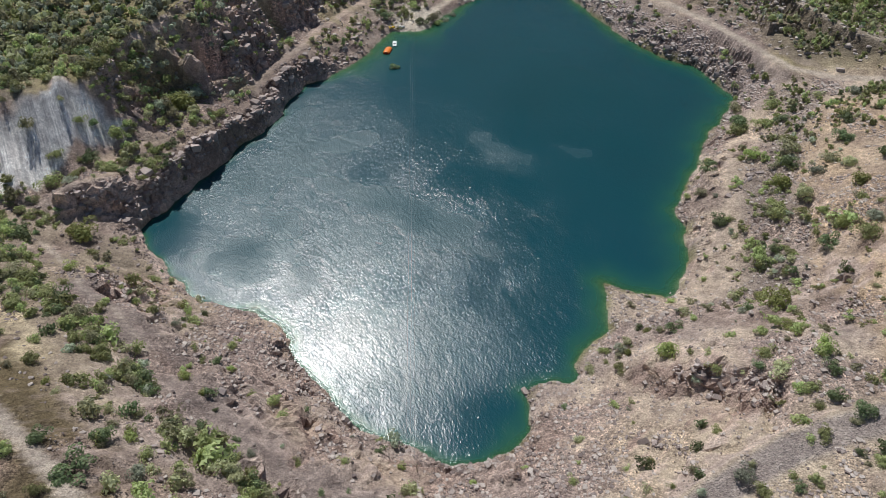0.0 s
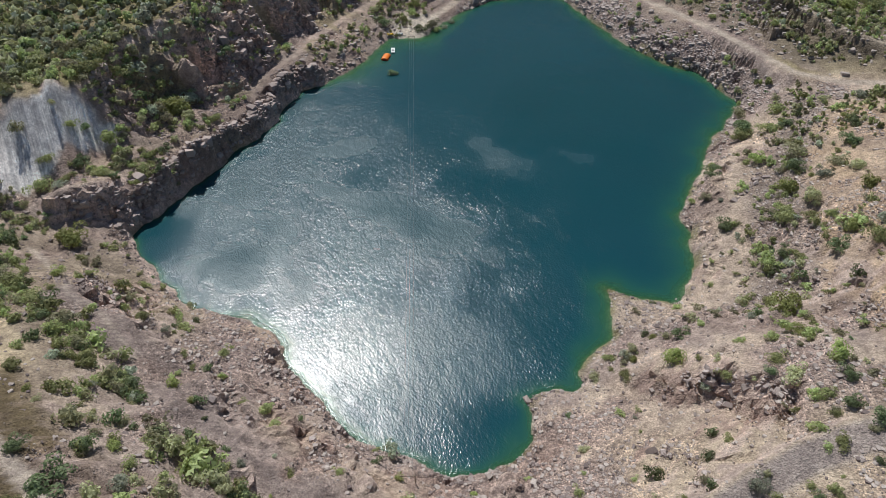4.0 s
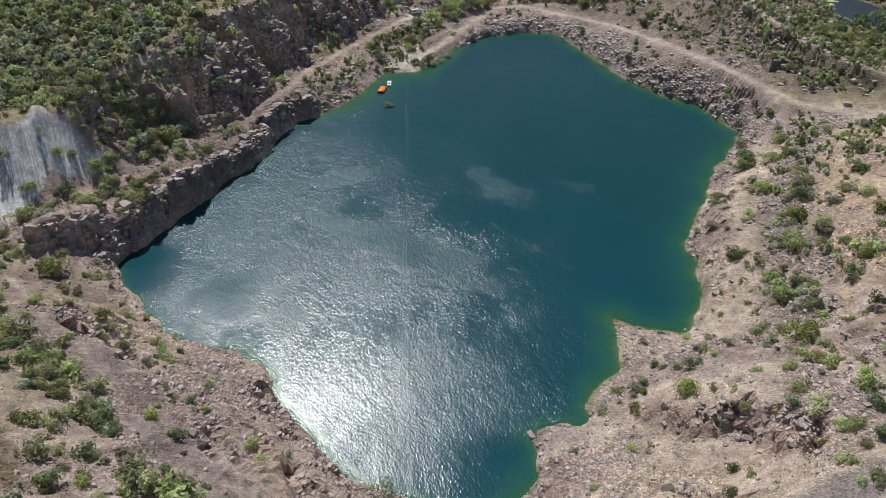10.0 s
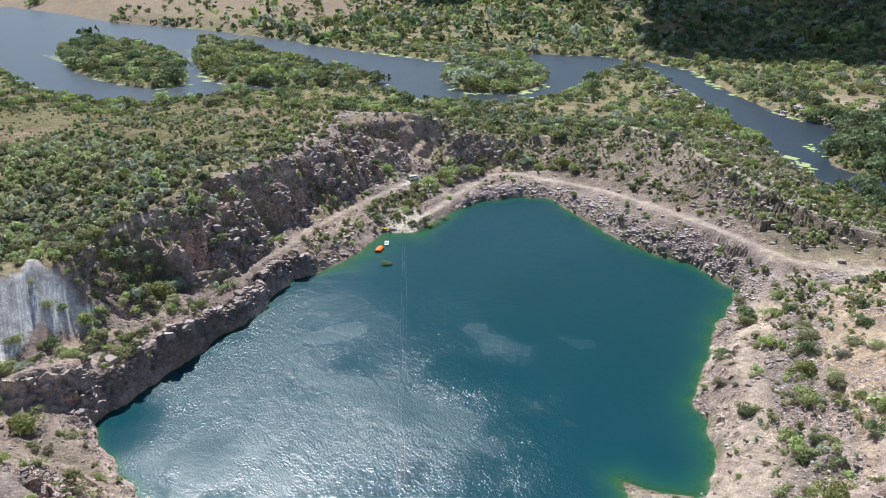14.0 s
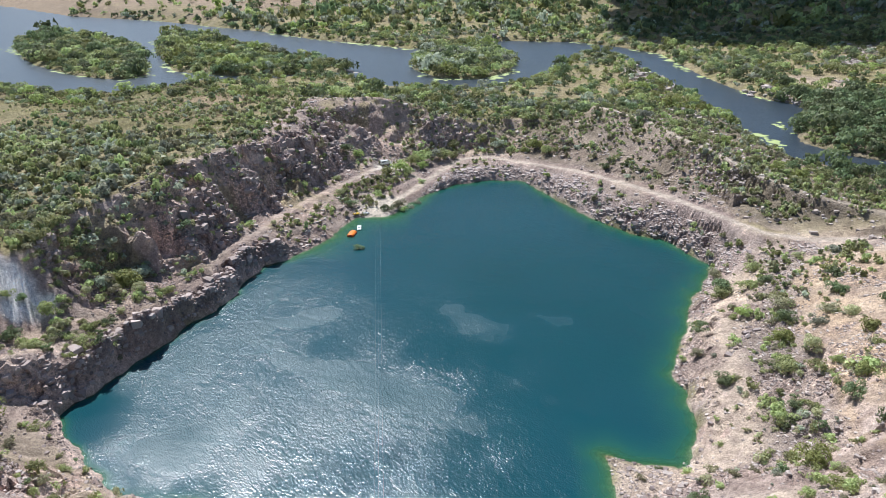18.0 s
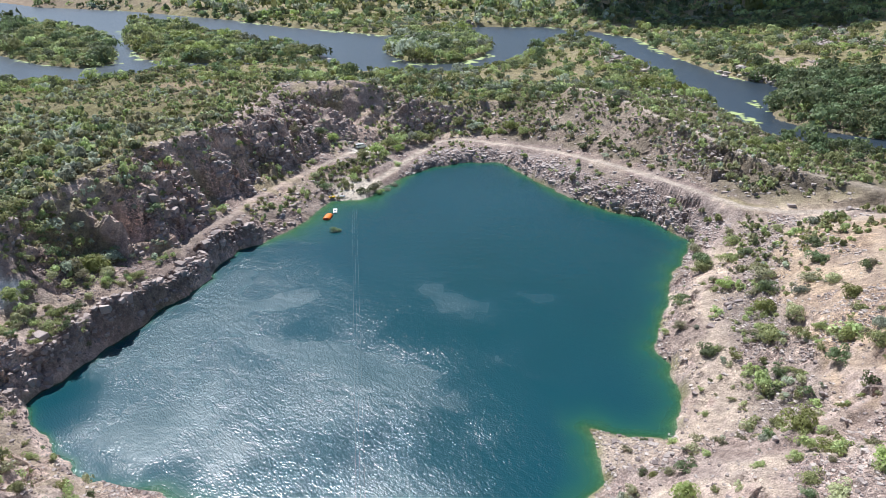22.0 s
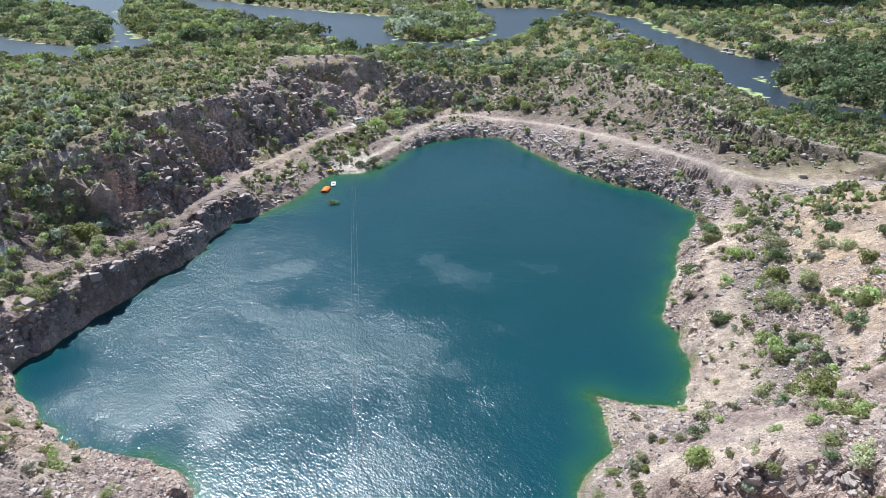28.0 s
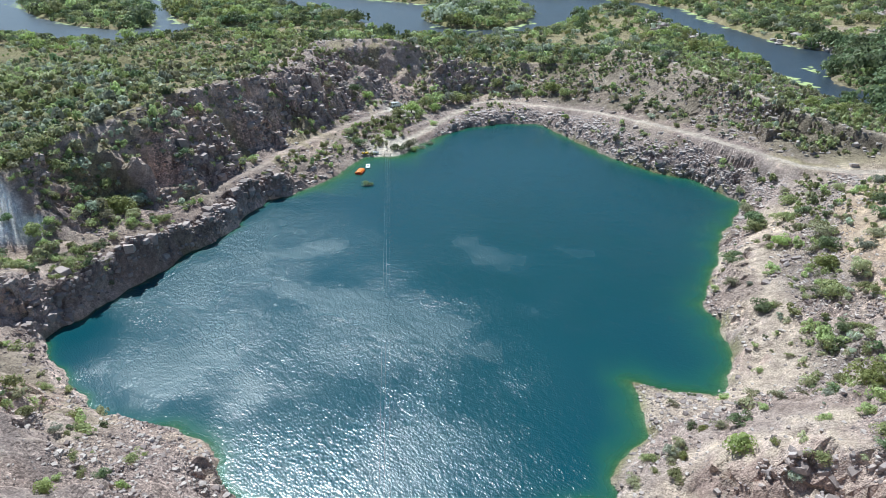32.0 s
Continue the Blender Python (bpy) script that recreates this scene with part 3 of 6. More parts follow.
# ---- mesh helpers ----
def grid_mesh(name, X, Y, Z, keep=None):
    """A sheet over a grid of points; keep: which of its faces stay."""
    rows, cols = X.shape
    idx = np.arange(rows * cols).reshape(rows, cols)
    quads = np.stack([idx[:-1, :-1], idx[:-1, 1:], idx[1:, 1:], idx[1:, :-1]], -1).reshape(-1, 4)
    if keep is not None:
        quads = quads[keep.ravel()]
    used, flat = np.unique(quads, return_inverse=True)
    co = np.stack([X.ravel(), Y.ravel(), Z.ravel()], -1)[used]
    return raw_mesh(name, co, flat.reshape(-1, 4), False), used


def raw_mesh(name, co, faces, flat=True):
    faces = np.asarray(faces, np.int32)
    me = bpy.data.meshes.new(name)
    me.vertices.add(len(co))
    me.vertices.foreach_set("co", np.asarray(co, np.float32).ravel())
    me.loops.add(faces.size)
    me.loops.foreach_set("vertex_index", faces.ravel())
    me.polygons.add(len(faces))
    me.polygons.foreach_set("loop_start", np.arange(0, faces.size, faces.shape[1], dtype=np.int32))
    me.polygons.foreach_set("loop_total", np.full(len(faces), faces.shape[1], np.int32))
    me.update(calc_edges=True)
    if flat:
        me.shade_flat()
    return me


def mesh_object(name, me, material, parent=None, label=""):
    me.materials.append(material)
    ob = new(name, me)
    if parent is not None:
        ob.parent = parent
    return tagged(ob, label)


def part(name, bm, material, parent=None, label="", shade=False):
    me = bpy.data.meshes.new(name)
    bm.to_mesh(me)
    bm.free()
    if shade:
        me.polygons.foreach_set("use_smooth", [True] * len(me.polygons))
    return mesh_object(name, me, material, parent, label)


# ---- the ground: one sheet from the quarry to the horizon ----
def pick(col, target, mask):
    return col * (1 - mask[..., None]) + np.array(target) * mask[..., None]


def soil_colors():
    n1, n2, n3 = fbm(MX, MY, 18, 4, 101), fbm(MX, MY, 6, 4, 102), fbm(MX, MY, 45, 3, 103)
    col = np.zeros((*MX.shape, 3)) + np.array((0.38, 0.318, 0.288))
    col = pick(col, (0.49, 0.40, 0.325), smooth(0.0, 0.6, n1) * 0.8)
    col = pick(col, (0.53, 0.45, 0.375), smooth(0.1, 0.45, fbm(MX, MY, 13, 3, 140)) * smooth(-8, 4, MX) * 0.85)
    col = pick(col, (0.345, 0.28, 0.265), smooth(0.05, 0.4, fbm(MX, MY, 11, 3, 421)) * 0.75)
    # valley floor and the plateau: dry grass and scrub soil
    veg = np.clip(smooth(-118, -128, MX + 4 * n1) * smooth(120, 150, MY) + smooth(338, 352, MY + 5 * n1) + smooth(60, 70, MX + 3 * n1) * smooth(210, 225, MY)
                  + smooth(-30, 60, MX - 0.4 * (330 - MY)) * 0, 0, 1) * (1 - lake_in)
    veg = np.maximum(np.maximum(veg, ~near * 1.0), smooth(84, 92, MX) * smooth(232, 250, MY))
    col = pick(col, (0.27, 0.25, 0.125), veg * (0.7 + 0.3 * smooth(-0.5, 0.5, n2)))
    col = pick(col, (0.31, 0.265, 0.165), veg * smooth(0.15, 0.6, n3 + 0.4 * n2) * 0.6)
    # meadow on the north-west hill
    meadow = smooth(-124, -150, MX) * smooth(236, 266, MY) * smooth(420, 390, MY)
    col = pick(col, (0.185, 0.17, 0.085), meadow * (0.55 + 0.45 * smooth(-0.5, 0.5, n1 + 0.6 * n2)))
    col = pick(col, (0.30, 0.235, 0.16), meadow * smooth(0.15, 0.6, n3 + 0.6 * n2) * 0.8)
    # green scrub slope near the camera on the west
    west = smooth(-60, -80, MX + 6 * n1) * smooth(112, 100, MY)
    col = pick(col, (0.30, 0.255, 0.19), west * 0.7)
    hill = smooth(-2.0, 3.0, -((MX + 95) * 28 + (MY - 62) * 51) / 58 + 3 * n1) * smooth(-36, -44, MX)
    hill = np.maximum(hill, smooth(34, 24, MY) * near)
    col = pick(col, (0.150, 0.120, 0.072), hill * 0.94)
    col = pick(col, (0.46, 0.40, 0.29), hill * smooth(0.62, 0.85, n2 + 0.5 * n1) * 0.8)
    sandy = smooth(4.5, 1.5, line_distance(MX, MY, [(-100, 68), (-83, 55), (-70, 52), (-60, 46.5), (-50, 41), (-42, 36)])[0] + 2.5 * n2)
    col = pick(col, (0.50, 0.43, 0.31), sandy * smooth(-0.2, 0.3, n1 + n2) * 0.9)
    south = smooth(12, 20, MX + 3 * n1) * smooth(80, 68, MY)
    col = pick(col, (0.50, 0.425, 0.335), south * 0.8)
    strip, _ = line_distance(MX, MY, BREAKS["haul_strip"])
    col = pick(col, (0.285, 0.24, 0.228), smooth(6.5, 3.5, strip + 1.2 * n2) * 0.95)
    # tan slopes on the east
    east = smooth(50, 58, MX + 4 * n1) * smooth(205, 190, MY)
    col = pick(col, (0.46, 0.36, 0.265), east * (0.6 + 0.4 * smooth(-0.3, 0.4, n2)))
    col = pick(col, (0.56, 0.445, 0.33), east * smooth(0.25, 0.5, n1) * 0.8)
    gully, _ = line_distance(MX, MY, BREAKS["gully"])
    col = pick(col, (0.29, 0.245, 0.215), smooth(8.5, 4.0, gully + 2.5 * n2) * smooth(105, 118, MY) * 0.95)
    slab = smooth(8, 3, line_distance(MX, MY, BREAKS["corner_bank"])[0] + n2) * smooth(102, 108, MY) * smooth(205, 190, MY)
    col = pick(col, (0.50, 0.42, 0.35), slab)
    # steep rock
    col = pick(col, (0.315, 0.25, 0.225), crag * 0.7)
    face = smooth(0.62, 1.15, SLOPE + 0.18 * n2) * near * smooth(96, 84, MX)
    dark = face * np.clip(smooth(-70, -84, MX) + smooth(322, 332, MY), 0, 1)
    col = pick(col, (0.52, 0.43, 0.395), face * 0.8)
    col = pick(col, (0.62, 0.50, 0.45), dark * 0.85)
    col = pick(col, (0.26, 0.21, 0.20), dark * smooth(0.1, 0.5, fbm(MX, MY, 12, 3, 131)) * 0.8)
    col = pick(col, (0.30, 0.20, 0.165), face * smooth(0.3, 0.6, n1) * 0.5)
    col = pick(col, (0.50, 0.40, 0.345), talus * smooth(-108, -96, MX + 4 * n2) * 0.7)
    col = pick(col, (0.30, 0.27, 0.15), talus * smooth(0.0, 0.4, n2) * 0.7)
    col = pick(col, (0.33, 0.275, 0.255), lake_side * smooth(1.0, 2.5, road_d) * 0.85)
    col = pick(col, (0.235, 0.185, 0.17), sheer * smooth(7.5, 5.5, lake_d) * 0.9)
    ledge = 0.6 * smooth(5, 1.5, line_distance(MX, MY, BREAKS["ledge"])[0]) * (1 - dark)
    col = pick(col, (0.27, 0.225, 0.20), ledge * 0.8)
    # the white bank
    white = smooth(11.5, 7.5, white_d + 3.4 * n2 + 2.2 * n1 + 5.0 * smooth(-133, -123, MX) * smooth(140, 128, MY))
    streak = smooth(-0.3, 0.4, fbm(0.8 * MX + 0.6 * MY, 0.08 * (0.6 * MX - 0.8 * MY), 1.7, 3, 120))
    col = pick(col, (0.74, 0.73, 0.73), white)
    col = pick(col, (0.90, 0.89, 0.88), white * streak)
    mid = smooth(2.5, 6, line_distance(MX, MY, HAUL_ROAD)[0] + 1.5 * n2) * smooth(8, 16, lake_d) * smooth(-25, -5, MX) * smooth(214, 226, MY) * (1 - lake_in) * near
    col = pick(col, (0.22, 0.188, 0.145), mid * (0.55 + 0.4 * smooth(-0.3, 0.4, n1)))
    # roads
    road = smooth(0.5, -0.5, road_d + 0.4 * n2)
    faint = smooth(3.5, 1.5, line_distance(MX, MY, LEDGE_ROAD)[0]) * smooth(284, 262, MY)
    road = road * smooth(2.5, 4, line_distance(MX, MY, CAMP_TRACK)[0])
    col = pick(col, (0.47, 0.41, 0.355), road * (1 - 0.85 * faint))
    col = pick(col, (0.47, 0.415, 0.365), smooth(1.6, 1.0, line_distance(MX, MY, CAMP_TRACK)[0]))
    col = pick(col, (0.36, 0.315, 0.298), smooth(2.7, 1.9, line_distance(MX, MY, EAST_TRACK)[0] + 0.3 * n2))
    col = pick(col, (0.36, 0.31, 0.25), smooth(3.0, 1.5, line_distance(MX, MY, HILL_ROAD)[0]) * smooth(-0.1, 0.5, n1 + n2) * 0.8)
    beach = smooth(13, 7, np.hypot(MX + 64, (MY - 256) * 0.8) + 2 * n2)
    col = pick(col, (0.58, 0.53, 0.46), beach)
    pale = smooth(9, 4, np.hypot(MX + 70, MY - 297) + 2 * n2)
    col = pick(col, (0.62, 0.58, 0.53), pale)
    # far side of the river: dry fields and bare flats
    field = smooth(820, 980, MY + 60 * n3) * smooth(-150, -330, MX)
    col = pick(col, (0.31, 0.25, 0.19), field * 0.95)
    flats = smooth(24, 12, np.hypot(MX - 160, (MY - 470) * 0.6) + 6 * n2)
    col = pick(col, (0.42, 0.35, 0.27), flats)
    # wet stones and weed at the water's edge, bed under the water
    weed = smooth(2.2, 0.2, np.abs(edge)) * smooth(-20, 10, MX) * smooth(-0.3, 0.4, n2)
    col = pick(col, (0.16, 0.17, 0.06), weed * 0.7 * near)
    col = pick(col, (0.20, 0.22, 0.10), smooth(0.0, -1.5, edge) * near)
    col = col * (1.12 - 0.02 * white - 0.06 * np.clip(veg, 0, 1))[..., None]
    return np.clip(col, 0, 0.92), np.clip(veg, 0, 1), 1 - 0.88 * white


SOIL, VEG, GRIT = soil_colors()
push = rough * calm * smooth(1.5, 5, lake_d)
ox = push * (1.5 * fbm(MY + 1.7 * GZ, GZ * 1.8, 5, 3, 201) + 0.8 * (b2 - 0.5))
oy = push * (1.5 * fbm(MX - 1.3 * GZ, GZ * 1.8, 5, 3, 202) + 0.8 * (b3 - 0.5))
me, _ = grid_mesh("ground", MX + ox, MY + oy, GZ)
me.polygons.foreach_set("use_smooth", (rough * calm < np.where(MY < 128, 0.6, 0.3))[:-1, :-1].ravel())
attr = me.attributes.new("soil", "FLOAT_COLOR", "POINT")
attr.data.foreach_set("color", np.concatenate([SOIL, np.ones((*MX.shape, 1))], -1).astype(np.float32).ravel())
attr = me.attributes.new("stony", "FLOAT", "POINT")
attr.data.foreach_set("value", np.clip((1 - VEG) * GRIT * calm * (0.2 + 0.8 * smooth(-0.1, 0.45, fbm(MX, MY, 11, 3, 421))), 0, 1).astype(np.float32).ravel())
attr = me.attributes.new("grit", "FLOAT", "POINT")
attr.data.foreach_set("value", GRIT.astype(np.float32).ravel())
tagged(mesh_object("ground", me, GROUND), "dry pinkish-grey quarry ground of broken rock, soil and dirt tracks", "ground", "", "structure")


# ---- water ----
def lake():
    x, y = np.meshgrid(np.arange(-116, 62, 1.25), np.arange(56, 314, 1.25))
    d, _ = line_distance(x, y, SHORE, True)
    ins = inside(x, y, SHORE)
    ok = ins | (d < 4)
    keep = (ok[:-1, :-1] | ok[1:, 1:] | ok[:-1, 1:] | ok[1:, :-1])
    me, used = grid_mesh("lake", x, y, np.full(x.shape, LAKE_Z), keep)
    deep = np.maximum(0, -sample(GX, GY, GZ, x, y))
    a = me.attributes.new("depth", "FLOAT", "POINT")
    a.data.foreach_set("value", deep.ravel()[used].astype(np.float32))
    gust = fbm(x, y, 34, 3, 71)
    wind = 0.5 + 0.5 * smooth(-60, 40, -0.60 * (x + 40) - 0.80 * (y - 138) + 30 * gust)
    wind = wind * (0.86 + 0.2 * fbm(x, y, 14, 3, 75))
    lee = np.maximum(smooth(14, 5, np.hypot(x + 101, (y - 116) * 0.8)), smooth(20, 7, np.hypot((x - 1) * 0.7, y - 70)))
    wind = wind * (1 - 0.4 * smooth(34, 14, np.hypot(x + 58, (y - 92) * 1.1) + 6 * gust)) * (1 - 0.5 * lee) * (1 + 0.3 * smooth(-50, -80, x) * smooth(115, 140, y) * smooth(235, 200, y))
    # cat's-paws: patches of very fine ripples
    paws = np.zeros(x.shape)
    ragged = fbm(x, y, 9, 4, 76)
    for cx, cy, rx, ry, turn in ((-66, 107, 13, 6, -0.3), (-27, 133, 12, 7, -0.5), (0, 177, 7, 3, -0.4), (-50, 143, 15, 5, -0.35), (-70, 165, 14, 4, 0.5), (-20, 172, 12, 5, -0.8), (2, 138, 7, 3, -0.6)):
        c, s = math.cos(turn), math.sin(turn)
        u, v = (x - cx) * c + (y - cy) * s, (y - cy) * c - (x - cx) * s
        paws = np.maximum(paws, smooth(1.5, 0.1, np.hypot(u / rx, v / ry) + 0.9 * ragged))
    wind = wind * (1 - 0.2 * smooth(-22, 4, x) * smooth(146, 112, y))
    calm_shore = smooth(15, 6, d + 5 * gust) * smooth(-48, -60, x) * smooth(136, 122, y)
    wind = wind * (1 - 0.25 * calm_shore * (1 - paws)) * (1 + 0.25 * paws)
    a = me.attributes.new("paws", "FLOAT", "POINT")
    a.data.foreach_set("value", paws.ravel()[used].astype(np.float32))
    a = me.attributes.new("wind", "FLOAT", "POINT")
    a.data.foreach_set("value", wind.ravel()[used].astype(np.float32))
    tagged(mesh_object("lake_water", me, LAKE), "deep teal quarry lake rippled by wind, green at the edges", "water", "", "structure")


def river():
    x, y = np.meshgrid(np.arange(-1400, 430, 12.0), np.arange(150, 1420, 12.0))
    d, _ = line_distance(x, y, RIVER, True)
    ok = inside(x, y, RIVER) | (d < 8)
    quarry = (x > -262) & (x < 80) & (y < 380)
    ok &= ~quarry
    keep = ok[:-1, :-1] | ok[1:, 1:] | ok[:-1, 1:] | ok[1:, :-1]
    me, used = grid_mesh("river", x, y, np.full(x.shape, RIVER_Z), keep)
    tagged(mesh_object("river_water", me, RIVER_WATER), "dark slow river winding between wooded islands", "water", "", "structure")


lake()
river()


# ---- plants ----
rng = np.random.default_rng(7)


def leaf_cloud(n, lobes, leaf, seed, flat=0.75, stem=True):
    """Points and faces of a crown: leaf clumps on the outsides of several lobes; unit radius, standing on z = 0."""
    r = np.random.default_rng(seed)
    centers = np.stack([r.normal(0, 0.38, lobes), r.normal(0, 0.38, lobes), r.uniform(0.25, 0.85, lobes) * flat], -1)
    size = r.uniform(0.32, 0.58, lobes)
    pick_lobe = r.integers(0, lobes, n)
    way = r.normal(0, 1, (n, 3))
    way /= np.linalg.norm(way, axis=1, keepdims=True)
    way[:, 2] = np.where(way[:, 2] < -0.35, -way[:, 2], way[:, 2])
    at = centers[pick_lobe] + way * (size[pick_lobe] * r.uniform(0.84, 1.06, n))[:, None] * (1, 1, 0.8)
    at[:, 2] = np.maximum(at[:, 2], 0.04)
    turn = r.normal(0, 1, (n, 3))
    a = np.cross(way + 0.3 * turn, turn[:, ::-1])
    a /= np.linalg.norm(a, axis=1, keepdims=True) + 1e-9
    b = np.cross(way + 0.3 * turn, a)
    b /= np.linalg.norm(b, axis=1, keepdims=True) + 1e-9
    s = (leaf * r.uniform(0.6, 1.4, n))[:, None]
    bend = way * s * 0.35
    co = np.stack([at - a * s - b * s * 0.6, at + a * s * 0.9 - b * s * 0.5 - bend, at + b * s - bend * 0.4], 1).reshape(-1, 3)
    faces = np.arange(n * 3).reshape(n, 3)
    return co, faces


def stem_bundle(seed, n=5, height=0.7, thick=0.05, spreadout=0.45):
    """A few bent, tapered stems from one root."""
    r = np.random.default_rng(seed)
    co, faces = [], []
    for i in range(n):
        ang, out = r.uniform(0, 6.283), r.uniform(0.15, 1.0) * spreadout
        base = len(co) * 1
        levels = ((0.0, 1.0), (0.45, 0.65), (1.0, 0.15))
        start = len(co)
        for u, w in levels:
            cx, cy, cz = math.cos(ang) * out * u ** 1.3, math.sin(ang) * out * u ** 1.3, u * height * r.uniform(0.85, 1.1)
            for k in range(4):
                b = k * math.pi / 2
                co.append((cx + math.cos(b) * thick * w, cy + math.sin(b) * thick * w, cz - (0.08 if u == 0 else 0)))
        for lv in range(2):
            for k in range(4):
                p, q = start + lv * 4 + k, start + lv * 4 + (k + 1) % 4
                faces += [(p, q, q + 4), (p, q + 4, p + 4)]
    return np.array(co), np.array(faces)


def plant_proto(seed, n, lobes, leaf, flat, name, leaf_mat, tall=0.7):
    """Meshes of a bush or tree of unit radius."""
    co, fa = leaf_cloud(n, lobes, leaf, seed, flat)
    crown = raw_mesh(name + "_crown", co, fa)
    crown.materials.append(leaf_mat)
    co, fa = stem_bundle(seed + 50, 5, tall)
    stems = raw_mesh(name + "_stems", co, fa)
    stems.materials.append(BARK)
    return crown, stems


def place_plant(kind, proto, x, y, r, tall, label, category, group, sink=0.05):
    root = new(kind)
    root.location = (x, y, height(x, y) - sink)
    root.rotation_euler = (0, 0, rng.uniform(0, 6.28))
    root.scale = (r, r * rng.uniform(0.85, 1.15), r * tall)
    for nm, me in (("crown", proto[0]), ("stems" if kind != "tree" else "trunk", proto[1])):
        ob = new(nm, me)
        ob.parent = root
    tagged(root, label, category, group)
    return root


def scatter_mesh(name, protos, xs, ys, rs, tall, material, label, category, sink=0.1):
    """Many plants or stones joined into one mesh."""
    zs = heights(xs, ys) - sink * rs
    which = rng.integers(0, len(protos), len(xs))
    turn = rng.uniform(0, 6.283, len(xs))
    tall = tall * rng.uniform(0.75, 1.3, len(xs))
    cos, fas, tones, base = [], [], [], 0
    for k, (co, fa) in enumerate(protos):
        sel = which == k
        if not sel.any():
            continue
        c, s = np.cos(turn[sel])[:, None], np.sin(turn[sel])[:, None]
        r = rs[sel][:, None]
        x = (co[None, :, 0] * c - co[None, :, 1] * s) * r + xs[sel][:, None]
        y = (co[None, :, 0] * s + co[None, :, 1] * c) * r + ys[sel][:, None]
        z = co[None, :, 2] * r * tall[sel][:, None] + zs[sel][:, None]
        m = np.stack([x, y, z], -1).reshape(-1, 3)
        f = (fa[None] + (np.arange(sel.sum()) * len(co))[:, None, None]).reshape(-1, fa.shape[1]) + base
        base += len(m)
        cos.append(m)
        fas.append(f)
        tones.append(np.repeat(rng.uniform(0, 1, sel.sum()), len(co)))
    me = raw_mesh(name, np.concatenate(cos), np.concatenate(fas))
    me.attributes.new("tone", "FLOAT", "POINT").data.foreach_set("value", np.concatenate(tones).astype(np.float32))
    return tagged(mesh_object(name, me, material), label, category, "", "stuff")


def sprinkle(n, x0, x1, y0, y1, density, seed):
    """Random places kept by a density in 0..1."""
    r = np.random.default_rng(seed)
    xs, ys = r.uniform(x0, x1, n), r.uniform(y0, y1, n)
    ok = r.uniform(0, 1, n) < density(xs, ys)
    return xs[ok], ys[ok], r


def dry_land(xs, ys, margin=0.4):
    lake_ok = ~inside(xs, ys, SHORE) & (line_distance(xs, ys, SHORE, True)[0] > margin)
    wet = inside(xs, ys, RIVER)
    for isle in ISLANDS:
        wet &= ~inside(xs, ys, isle)
    return lake_ok & ~wet


def off_road(xs, ys, extra=0.5):
    ok = np.ones(len(xs), bool)
    for road, half in ((HAUL_ROAD, 3.2), (LEDGE_ROAD, 2.0), (HILL_ROAD, 0.5), (CAMP_TRACK, 2.4), (EAST_TRACK, 2.8), (FOOT_PATH, 0.8)):
        ok &= line_distance(xs, ys, road)[0] > half + extra
    return ok


def slope_at(xs, ys):
    return sample(GX, GY, SLOPE, xs, ys)


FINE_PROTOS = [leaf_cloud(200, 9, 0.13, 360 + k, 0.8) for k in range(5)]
BUSH_PROTOS = [leaf_cloud(46, 6, 0.27, 300 + k, 0.85) for k in range(5)]
MID_PROTOS = [leaf_cloud(190, 12, 0.12, 345 + k, 1.0) for k in range(5)]
FAR_PROTOS = [leaf_cloud(34, 8, 0.33, 370 + k, 1.0) for k in range(5)]
TREE_PROTOS = [leaf_cloud(64, 9, 0.24, 330 + k, 1.0) for k in range(5)]


